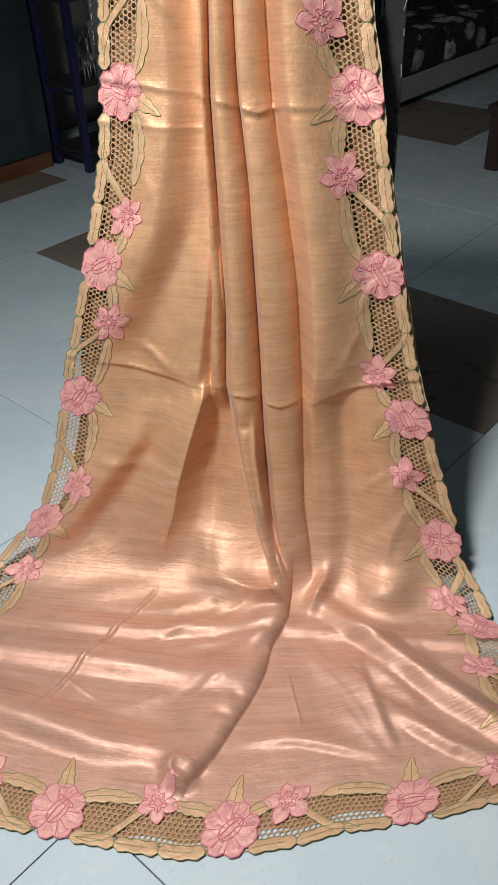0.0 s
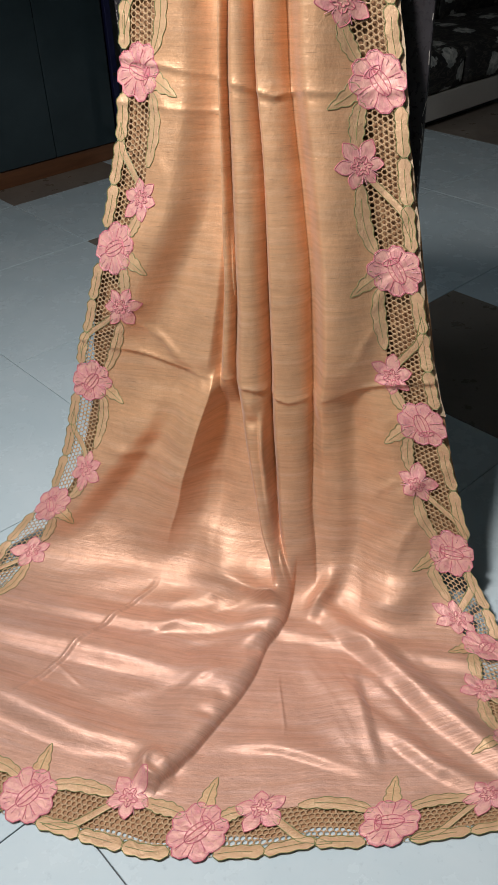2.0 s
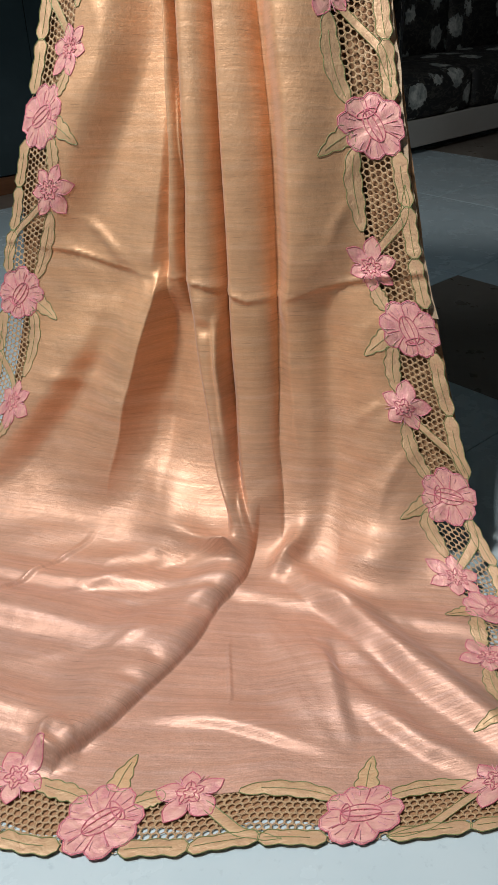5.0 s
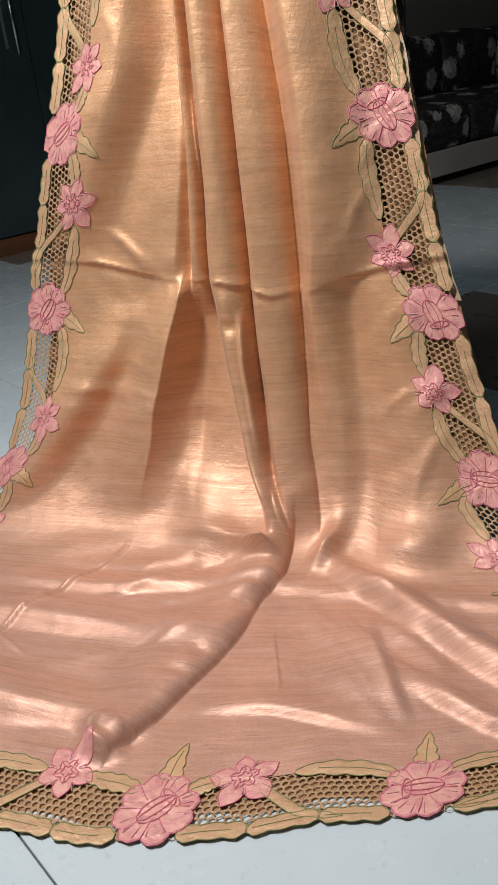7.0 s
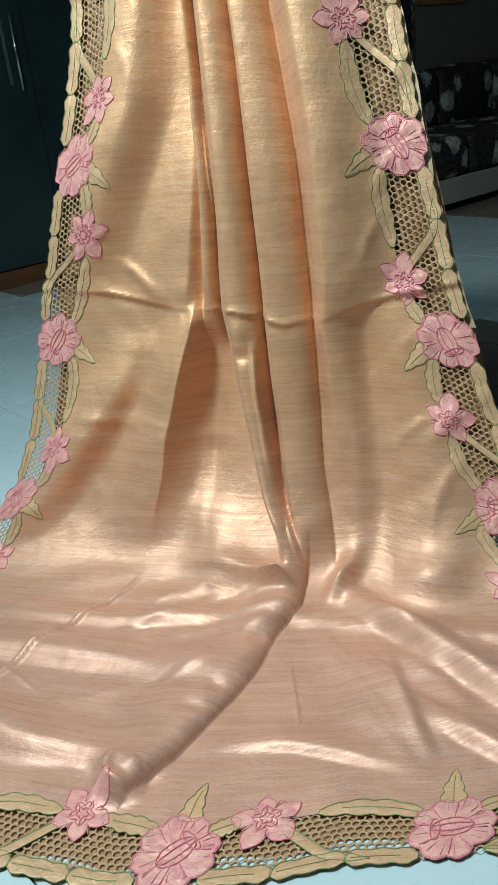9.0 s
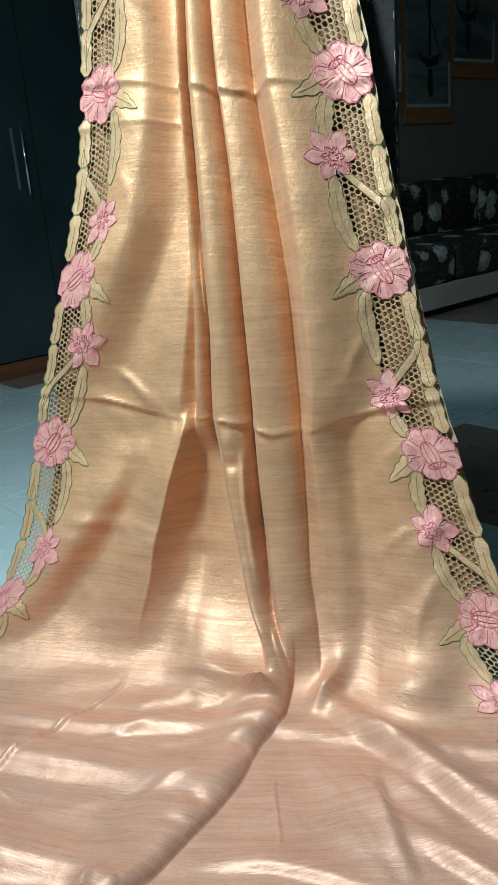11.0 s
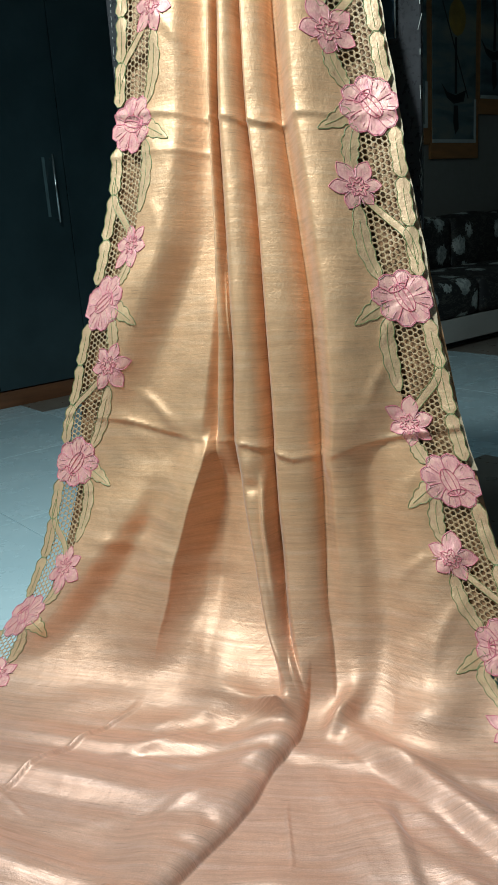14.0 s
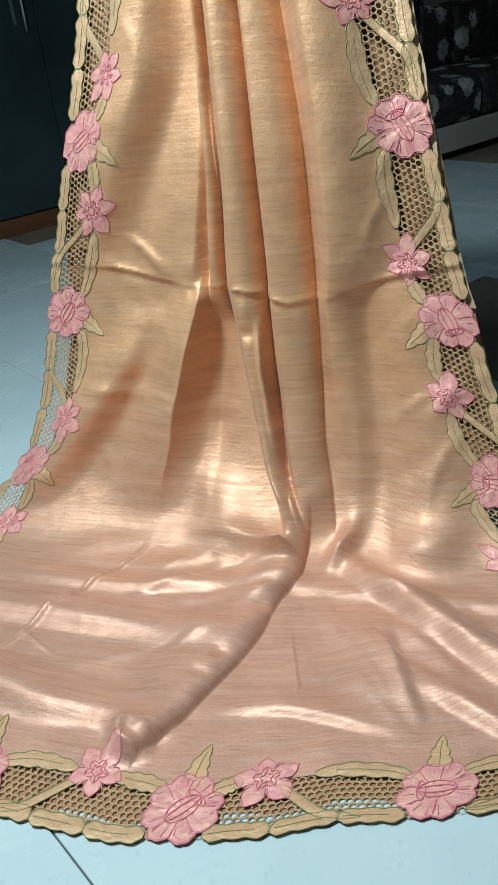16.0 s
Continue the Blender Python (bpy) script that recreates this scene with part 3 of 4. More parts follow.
    # puckers where the hanging cloth meets the floor
    h += 0.040 * np.exp(-((x - 0.135 - 0.3 * (y - 1.4)) / 0.018) ** 2 - ((y - 1.40) / 0.05) ** 2)
    h += 0.018 * np.exp(-((x + 0.09) / 0.07) ** 2 - ((y - 1.41) / 0.05) ** 2)
    h += 0.030 * np.exp(-((x - 0.29 - 0.3 * (y - 1.4)) / 0.050) ** 2 - ((y - 1.41) / 0.05) ** 2)
    h += 0.007 * np.exp(-((x + 0.36) / 0.12) ** 2 - ((y - 1.36 - 0.2 * (x + 0.36)) / 0.03) ** 2)
    h += 0.0028 * (1 + smooth_noise(x * 15, y * 19, 11)) + 0.0012 * smooth_noise(x * 60, y * 45, 12) + 0.0006 * smooth_noise(x * 130, y * 110, 13)
    # the hem lies flat
    hem = np.interp(x, *HEM)
    return h * np.clip((y - hem - 0.04) / 0.09, 0, 1) ** 1.2


DEPTH = []      # the folds, worked out once on a fine grid


def drape(q, v, lift=0.0, raw=False):
    """Point of the cloth: q from 0 at the left edge to 1 at the right, v metres up from the hem."""
    q, v = np.broadcast_arrays(np.asarray(q, float), np.asarray(v, float))
    vc = np.clip(v, 0, VTOP)
    x = edge_left(vc) + q * (edge_right(vc) - edge_left(vc))
    y, z = np.interp(vc, _v, _py), np.interp(vc, _v, _pz)
    n_y, n_z = -np.interp(vc, _v, _tz / _tn), np.interp(vc, _v, _ty / _tn)
    flat = np.clip((VF - vc) / VF, 0, 1)
    y = y + (np.interp(x, *HEM) - 0.77) * flat + np.minimum(v, 0)
    # the foot of the hanging part flares out unevenly
    flare = 0.040 * np.exp(-((x + 0.06) / 0.10) ** 2) + 0.010 * np.exp(-((x + 0.40) / 0.12) ** 2) + 0.022 * np.exp(-((x - 0.30) / 0.06) ** 2) - 0.012 * np.exp(-((x - 0.19) / 0.03) ** 2) + 0.004 * np.sin(x * 23 + 1)
    near = np.exp(-((np.maximum(z, 0.0) - 0.05) / 0.11) ** 2) * np.clip((vc - VF + 0.22) / 0.2, 0, 1)
    y = y - flare * near
    z = z + 0.35 * np.abs(flare) * np.exp(-((vc - VF - 0.02) / 0.06) ** 2)
    up = np.clip((z - 0.02) / 0.09, 0, 1)
    up = up * up * (3 - 2 * up)
    if DEPTH:
        d = DEPTH[0](q, vc)
    else:
        d = np.zeros_like(x)
        i, j = up > 0, up < 1
        if i.any():
            d[i] += hanging_folds(x[i], np.maximum(z[i], 0.0)) * up[i]
        if j.any():
            d[j] += floor_folds(x[j], y[j]) * (1 - up[j])
        if raw:
            return d
    d = d * np.where(vc > v_top_bend, np.clip(1 - (vc - v_top_bend) / 0.12, 0.0, 1), 1)
    w = edge_right(vc) - edge_left(vc)
    d = d - 0.010 * up * np.clip(1 - q * w / 0.09, 0, 1) ** 1.5
    d = d + lift
    return np.stack([x, y + n_y * d, np.maximum(z + n_z * d, 0.0042 + lift)], -1)


def work_out_folds():
    g = np.linspace(0, 1, 2000)
    dens = np.cumsum(1 + 1.6 * np.exp(-((g - 0.55) / 0.17) ** 2))
    dens = (dens - dens[0]) / (dens[-1] - dens[0])
    nq, nv = 440, 720
    q = np.interp(np.linspace(0, 1, nq), dens, g)
    v = np.linspace(0, VTOP, nv)
    Q, W = np.meshgrid(q, v)
    D = drape(Q.ravel(), W.ravel(), 0.0, True).reshape(nv, nq)

    def at(qq, vv):
        a = np.interp(np.clip(qq, 0, 1), g, dens) * (nq - 1)
        b = np.clip(vv / VTOP, 0, 1) * (nv - 1)
        i, j = np.minimum(a.astype(int), nq - 2), np.minimum(b.astype(int), nv - 2)
        a, b = a - i, b - j
        return (D[j, i] * (1 - a) + D[j, i + 1] * a) * (1 - b) + (D[j + 1, i] * (1 - a) + D[j + 1, i + 1] * a) * b

    DEPTH.append(at)


v_top_bend = float(np.interp(1.47, _pz[_v < 2.2], _v[_v < 2.2]))


work_out_folds()


def on_border(side, p, e):
    """Cloth coordinates of a point of the border: p along the edge, e inwards from it."""
    p, e = np.asarray(p, float), np.asarray(e, float)
    if side == "hem":
        w0, w1 = edge_left(e), edge_right(e)
        return (p - w0) / (w1 - w0), e
    w = edge_right(p) - edge_left(p)
    return (e / w, p) if side == "left" else (1 - e / w, p)


def border_point(side, p, e, lift):
    return drape(*on_border(side, p, e), lift)


saree = thing("saree", "peach raw silk saree with pink floral cutwork border, draped over board", "saree")

# flowers of the border, big or small, by their position along the edge
BIG, SMALL = {"left": 0.051, "right": 0.051, "hem": 0.056}, 0.045
FLOWERS = {
    "left": [("b", 0.12), ("s", 0.27), ("b", 0.44), ("s", 0.630), ("b", 0.766), ("s", 0.880), ("b", 1.101), ("s", 1.306), ("b", 1.427), ("s", 1.535), ("b", 1.766), ("s", 1.969), ("b", 2.09)],
    "right": [("b", 0.25), ("s", 0.408), ("b", 0.551), ("s", 0.626), ("b", 0.780), ("s", 0.942), ("b", 1.085), ("s", 1.190), ("b", 1.418), ("s", 1.615), ("b", 1.757), ("s", 1.885), ("b", 2.09)],
    "hem": [("b", -0.64), ("s", -0.50), ("b", -0.328), ("s", -0.138), ("b", 0.008), ("s", 0.111), ("b", 0.345), ("s", 0.519), ("b", 0.63)],
}


def inner_edge(side, p):
    """How far the open net reaches inwards, arching up between one big flower and the next."""
    bigs = [f[1] for f in FLOWERS[side] if f[0] == "b"]
    e = np.full(np.shape(p), 0.05)
    p = np.asarray(p, float)
    for a, b in zip(bigs, bigs[1:]):
        f = np.clip((p - a) / (b - a), 0, 1)
        e = np.where((p >= a) & (p <= b), 0.045 + 0.050 * np.sqrt(np.sin(np.pi * f)) * (1 + 0.10 * np.sin(9 * f)), e)
    return e


def sheet(name, nq, nv, v0, v1, mat, q0=0.0, q1=1.0, lift=0.0, cut=True, label=""):
    g = np.linspace(0, 1, 2000)
    dens = np.cumsum(1 + 1.6 * np.exp(-((g - 0.55) / 0.17) ** 2))
    q = q0 + (q1 - q0) * np.interp(np.linspace(dens[0], dens[-1], nq), dens, g)
    v = np.linspace(v0, v1, nv)
    Q, Vv = np.meshgrid(q, v)
    pts = drape(Q.ravel(), Vv.ravel(), lift)
    width = (edge_right(v) - edge_left(v))[:, None]
    X = Q * 1.28 - 0.64
    uv = np.stack([X.ravel(), Vv.ravel()], -1)
    keep = np.ones((nv - 1, nq - 1), bool)
    if cut:
        qc, vc = (Q[:-1, :-1] + Q[1:, 1:]) / 2, (Vv[:-1, :-1] + Vv[1:, 1:]) / 2
        w = edge_right(vc) - edge_left(vc)
        xc = edge_left(vc) + qc * w
        keep &= (qc * w > inner_edge("left", vc)) & ((1 - qc) * w > inner_edge("right", vc)) & (vc > inner_edge("hem", xc))
    ii, jj = np.nonzero(keep)
    a = ii * nq + jj
    faces = np.stack([a, a + 1, a + nq + 1, a + nq], -1).tolist()
    return mesh_object(name, pts, faces, mat, saree, label, uv)


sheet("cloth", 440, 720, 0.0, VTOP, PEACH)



# a second layer of the folded cloth behind the hanging part and under the hem, with its shade in the colour
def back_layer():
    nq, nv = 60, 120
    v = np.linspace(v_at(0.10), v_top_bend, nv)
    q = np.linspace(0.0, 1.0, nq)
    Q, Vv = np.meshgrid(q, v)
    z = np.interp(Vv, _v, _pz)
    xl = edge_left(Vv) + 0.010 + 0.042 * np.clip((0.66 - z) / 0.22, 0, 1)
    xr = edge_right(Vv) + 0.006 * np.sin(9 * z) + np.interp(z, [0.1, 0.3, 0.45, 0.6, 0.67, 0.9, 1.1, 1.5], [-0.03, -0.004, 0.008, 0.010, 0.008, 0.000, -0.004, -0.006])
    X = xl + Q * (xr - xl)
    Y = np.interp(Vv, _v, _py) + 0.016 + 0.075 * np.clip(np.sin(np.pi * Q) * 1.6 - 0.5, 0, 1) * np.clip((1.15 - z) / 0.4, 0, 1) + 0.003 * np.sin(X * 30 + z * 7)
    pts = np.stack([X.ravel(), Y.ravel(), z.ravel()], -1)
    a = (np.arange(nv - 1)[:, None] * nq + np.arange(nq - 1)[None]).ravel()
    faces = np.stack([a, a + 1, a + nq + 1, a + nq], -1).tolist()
    return mesh_object("back_layer", pts, faces, SHADED_BACKING, saree, "inner layer of the folded silk, coloured darker as if in shade", np.stack([X.ravel(), z.ravel()], -1))


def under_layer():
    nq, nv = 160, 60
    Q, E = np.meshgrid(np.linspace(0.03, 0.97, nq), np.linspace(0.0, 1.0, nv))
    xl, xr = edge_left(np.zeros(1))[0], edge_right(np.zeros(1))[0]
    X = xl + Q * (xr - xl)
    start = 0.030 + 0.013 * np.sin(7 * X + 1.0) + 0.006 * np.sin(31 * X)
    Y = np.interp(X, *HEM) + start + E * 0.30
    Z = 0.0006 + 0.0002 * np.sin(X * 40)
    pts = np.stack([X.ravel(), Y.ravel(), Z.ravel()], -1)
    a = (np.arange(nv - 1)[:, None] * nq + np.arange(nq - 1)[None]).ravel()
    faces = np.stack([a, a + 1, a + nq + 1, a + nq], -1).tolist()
    return mesh_object("under_layer", pts, faces, SHADED_BACKING, saree, "inner layer of the folded silk, coloured darker as if in shade", np.stack([X.ravel(), Y.ravel()], -1))


def selvedge():
    z = np.linspace(0.45, 1.42, 80)
    v = np.array([v_at(k) for k in z])
    x0 = edge_right(v) - 0.012
    x1 = edge_right(v) + 0.0045 + 0.0025 * np.sin(17 * z) + 0.0015 * np.sin(61 * z)
    y = np.interp(v, _v, _py) + 0.012
    pts = np.concatenate([np.stack([x0, y, z], -1), np.stack([x1, y - 0.004, z], -1)])
    n = len(z)
    faces = [(i, i + n, i + n + 1, i + 1) for i in range(n - 1)]
    mesh_object("selvedge", pts, faces, SELVEDGE, saree, "pale cream edge of the inner layer", pts[:, [0, 2]])


SELVEDGE = silk("cream_selvedge_silk", (0.66, 0.50, 0.34), (0.72, 0.58, 0.42), 0.55, 0.1, 0.5)
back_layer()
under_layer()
selvedge()


# ---------------------------------------------------------------- cutwork border
def ribbon(paths, side, width, lift, high):
    """Raised cords of stitching along paths of border coordinates, joined into one outline."""
    verts, faces, uvs = [], [], []
    for p, e, closed in paths:
        tp, te = (np.roll(p, -1) - np.roll(p, 1), np.roll(e, -1) - np.roll(e, 1)) if closed else (np.gradient(p), np.gradient(e))
        ln = np.hypot(tp, te) + 1e-9
        a, b = -te / ln, tp / ln
        wob = width * (1 + 0.18 * np.sin(np.arange(len(p)) * 1.9))
        base, n = sum(len(r) for r in verts), len(p)
        for k, h in ((-1, 0.0), (-0.45, high), (0.45, high), (1, 0.0)):
            verts.append(border_point(side, p + a * k * wob / 2, e + b * k * wob / 2, lift + h))
        for i in range(n if closed else n - 1):
            j = (i + 1) % n
            for r in range(3):
                faces.append((base + r * n + i, base + r * n + j, base + (r + 1) * n + j, base + (r + 1) * n + i))
    return np.concatenate(verts), faces


def stitched(name, paths, side, mat, parent, width=0.0026, lift=0.0012, high=0.0008):
    v, f = ribbon(paths, side, width, lift, high)
    return mesh_object(name, v, f, mat, parent)


def rounded(side, pc, ec, outline, dome, name, mat, label=""):
    """A filled applique whose outline is a radius over the angle round its centre."""
    n, rings = len(outline), 7
    th = np.linspace(0, 2 * np.pi, n, endpoint=False)
    t = np.linspace(0, 1, rings + 1)[1:]
    P = np.r_[pc, (pc + t[:, None] * (outline * np.cos(th))[None]).ravel()]
    Eo = np.r_[ec, (ec + t[:, None] * (outline * np.sin(th))[None]).ravel()]
    T = np.r_[0, np.repeat(t, n)]
    A = np.r_[0, np.tile(th, rings)]
    lift = 0.0010 + dome * (1 - T ** 2) * (0.55 + 0.45 * np.abs(np.cos(4 * A))) + 0.0009 * (1 + np.sin(11 * A + 9 * T + 40 * pc) * np.sin(7 * T + 3 * A + 90 * pc)) * np.sin(np.pi * T)
    pts = border_point(side, P, np.maximum(Eo, -0.004), lift)
    faces = [(0, 1 + i, 1 + (i + 1) % n) for i in range(n)]
    for r in range(rings - 1):
        o = 1 + r * n
        faces += [(o + i, o + n + i, o + n + (i + 1) % n, o + (i + 1) % n) for i in range(n)]
    return mesh_object(name, pts, faces, mat, saree, label, np.stack([P, Eo], -1))


def line(pc, ec, turn, xs, ys):
    c, s = math.cos(turn), math.sin(turn)
    return pc + c * xs - s * ys, ec + s * xs + c * ys, False


def big_flower(side, pc, ec, R, turn, rng):
    """Eight scalloped petals round a bud that is stitched as a boat shape with stamens."""
    th = np.linspace(0, 2 * np.pi, 144, endpoint=False)
    ph = th - turn
    lobes = 8
    wob = sum(rng.uniform(0.01, 0.03) * np.cos(k * ph + rng.uniform(0, 6.28)) for k in (2, 3, 5))
    r = R * (0.78 + 0.20 * np.abs(np.cos(ph * lobes / 2)) ** 0.55 + 0.03 * np.abs(np.sin(ph * lobes * 1.5)) + wob)
    fl = rounded(side, pc, ec, r, 0.0010, "flower", PETAL, "large pink silk applique flower")
    rim = [(pc + r * k * np.cos(th), np.maximum(ec + r * k * np.sin(th), -0.003), True) for k in (1.0, 0.955)]
    stitched("outline", rim[:1], side, PINK_THREAD, fl, 0.0019)
    stitched("inner_outline", rim[1:], side, ROSE_THREAD, fl, 0.0012, 0.0014)
    edges = []
    for k in range(lobes):
        a = turn + (k + 0.5) * 2 * np.pi / lobes + rng.uniform(-0.10, 0.10)
        s = np.linspace(0.34, 0.80, 12) * R
        bend = rng.uniform(-0.30, 0.30)
        edges.append((pc + s * np.cos(a + bend * (1 - s / R)), ec + s * np.sin(a + bend * (1 - s / R)), False))
    tagged(stitched("petal_edge", edges, side, PINK_THREAD, fl, 0.0017, 0.0028, 0.0007), kind="stuff")
    veins = []
    for k in range(lobes * 2):
        a = turn + (k + 0.5) * np.pi / lobes + rng.uniform(-0.10, 0.10)
        s = np.linspace(rng.uniform(0.50, 0.62), rng.uniform(0.76, 0.88), 8) * R
        veins.append((pc + s * np.cos(a), ec + s * np.sin(a), False))
    tagged(stitched("petal_stitching", veins, side, ROSE_THREAD, fl, 0.0013, 0.0030, 0.0005), kind="stuff")
    t = np.linspace(0, np.pi, 18)
    bud = [line(pc, ec, turn + 0.5, 0.48 * R * np.cos(t), k * 0.28 * R * np.sin(t) + 0.03 * R) for k in (-1.0, -0.4, 0.4, 1.0)]
    bud.append(line(pc, ec, turn + 0.5, 0.11 * R * np.cos(t * 2) - 0.40 * R, 0.34 * R * np.sin(t * 2)))
    tagged(stitched("bud_stitching", bud, side, PINK_THREAD, fl, 0.0017, 0.0034, 0.0007), kind="stuff")


def small_flower(side, pc, ec, R, turn, rng):
    """Five or six pointed petals, each stitched round, about a small star."""
    n = 6 if rng.random() < 0.4 else 5
    th = np.linspace(0, 2 * np.pi, 150, endpoint=False)
    ph = th - turn
    fold = np.abs(((ph * n / (2 * np.pi)) % 1.0) - 0.5) * 2          # 1 on a petal's axis, 0 between petals
    reach = 1.0 + 0.14 * np.cos(ph + rng.uniform(0, 6.28)) + 0.07 * np.cos(2 * ph + rng.uniform(0, 6.28))
    r = R * reach * (0.46 + 0.44 * np.sin(0.5 * np.pi * fold) ** 0.62 + 0.12 * fold ** 5)
    fl = rounded(side, pc, ec, r, 0.0009, "flower", PETAL, "small pink silk applique flower with pointed petals")
    stitched("outline", [(pc + r * np.cos(th), ec + r * np.sin(th), True)], side, PINK_THREAD, fl, 0.0018)
    ri = 0.40 * R * (0.60 + 0.40 * np.abs(np.cos(ph * n / 2)))
    star = [(pc + ri * np.cos(th), ec + ri * np.sin(th), True), (pc + 0.5 * ri * np.cos(th), ec + 0.5 * ri * np.sin(th), True)]
    for k in range(n):
        a = turn + k * 2 * np.pi / n
        s = np.linspace(0.26, 0.46, 6) * R
        star.append((pc + s * np.cos(a), ec + s * np.sin(a), False))
    tagged(stitched("star_stitching", star, side, PINK_THREAD, fl, 0.0016, 0.0032, 0.0007), kind="stuff")
    veins = []
    for k in range(n):
        a = turn + (k + 0.5) * 2 * np.pi / n
        for off in (-0.16, 0.12):
            s = np.linspace(0.38, rng.uniform(0.60, 0.80), 8) * R
            veins.append((pc + s * np.cos(a + off * s / R), ec + s * np.sin(a + off * s / R), False))
    tagged(stitched("petal_stitching", veins, side, ROSE_THREAD, fl, 0.0013, 0.0030, 0.0005), kind="stuff")


def strip(side, p, e, half, name, mat, rib=True, label="", puff=0.0007, width=0.0014):
    """A leaf or stem along a path of border coordinates with a half width along it."""
    tp, te = np.gradient(p), np.gradient(e)
    ln = np.hypot(tp, te) + 1e-9
    a, b = -te / ln, tp / ln
    ks = np.linspace(-1, 1, 7)
    P = (p[None] + ks[:, None] * a * half).ravel()
    Eo = np.maximum((e[None] + ks[:, None] * b * half).ravel(), -0.006)
    n = len(p)
    lift = 0.0006 + np.repeat(puff * (1 - ks ** 2), n)
    pts = border_point(side, P, Eo, lift)
    i = (np.arange(6)[:, None] * n + np.arange(n - 1)[None]).ravel()
    faces = np.stack([i, i + 1, i + n + 1, i + n], -1).tolist()
    ob = mesh_object(name, pts, faces, mat, saree, label, np.stack([P, Eo], -1))
    rim = (np.r_[p + a * half, (p - a * half)[::-1]], np.maximum(np.r_[e + b * half, (e - b * half)[::-1]], -0.006), True)
    paths = [rim]
    stitched("outline", paths, side, GREEN_THREAD, ob, width, 0.0012, 0.0007)
    if rib:
        m = slice(2, int(n * 0.8))
        stitched("midrib", [(p[m], e[m], False)], side, GREEN_THREAD, ob, 0.0011, 0.0019, 0.0004)
    return ob


def leaf_half(n, w, scallops, tip=0.9):
    t = np.linspace(0, 1, n)
    body = np.sin(np.pi * np.clip(t, 0.012, 0.988) ** tip) ** 0.36
    return w * body * (0.82 + 0.26 * np.abs(np.sin(np.pi * scallops * t)))


def smooth_path(points, n):
    k = np.array(points, float)
    t = np.linspace(0, 1, len(k))
    tt = np.linspace(0, 1, n)
    out = np.stack([np.interp(tt, t, k[:, i]) for i in range(2)], -1)
    w = max(3, n // 6) | 1
    ker = np.ones(w) / w
    pad = w // 2
    out = np.stack([np.convolve(np.pad(out[:, i], pad, "reflect", reflect_type="odd"), ker, "valid") for i in range(2)], -1)
    return out[:, 0], out[:, 1]


def net(side, p0, p1):
    """Open honeycomb of stitched bars between the leaves."""
    pitch = 0.0108
    row = pitch * math.sqrt(3) / 2
    R0, R1 = pitch / math.sqrt(3), pitch / math.sqrt(3) * 0.74
    cs = []
    ne = int(0.12 / row)
    for j in range(ne):
        e = 0.012 + j * row
        k = np.arange(p0 + (0.5 * pitch if j % 2 else 0), p1, pitch)
        ok = e < inner_edge(side, k) + 0.002
        cs.append(np.stack([k[ok], np.full(ok.sum(), e)], -1))
    c = np.concatenate(cs)
    rng = np.random.RandomState(int(abs(p0) * 1000) + 7)
    c = c + rng.uniform(-0.0005, 0.0005, c.shape)
    ang = np.radians(30 + 60 * np.arange(6))
    hexa = np.stack([np.cos(ang), np.sin(ang)], -1)
    size = rng.uniform(0.86, 1.1, (len(c), 1, 1))
    outer = c[:, None] + R0 * 1.02 * hexa[None]
    inner = c[:, None] + R1 * size * hexa[None]
    mid = (outer + inner) / 2
    pts = np.concatenate([outer, mid, inner], 1).reshape(-1, 2)
    lift = np.tile(np.repeat([-0.0012, -0.0008, -0.0022], 6), len(c))
    pos = border_point(side, pts[:, 0], pts[:, 1], lift)
    faces = []
    for i in range(len(c)):
        o = 18 * i
        for r in (0, 6):
            for k in range(6):
                n = (k + 1) % 6
                faces.append((o + r + k, o + r + n, o + r + 6 + n, o + r + 6 + k))
    ob = mesh_object("net_panel", pos, faces, NET_THREAD, saree, "open honeycomb net of olive thread")
    tagged(ob, kind="stuff")


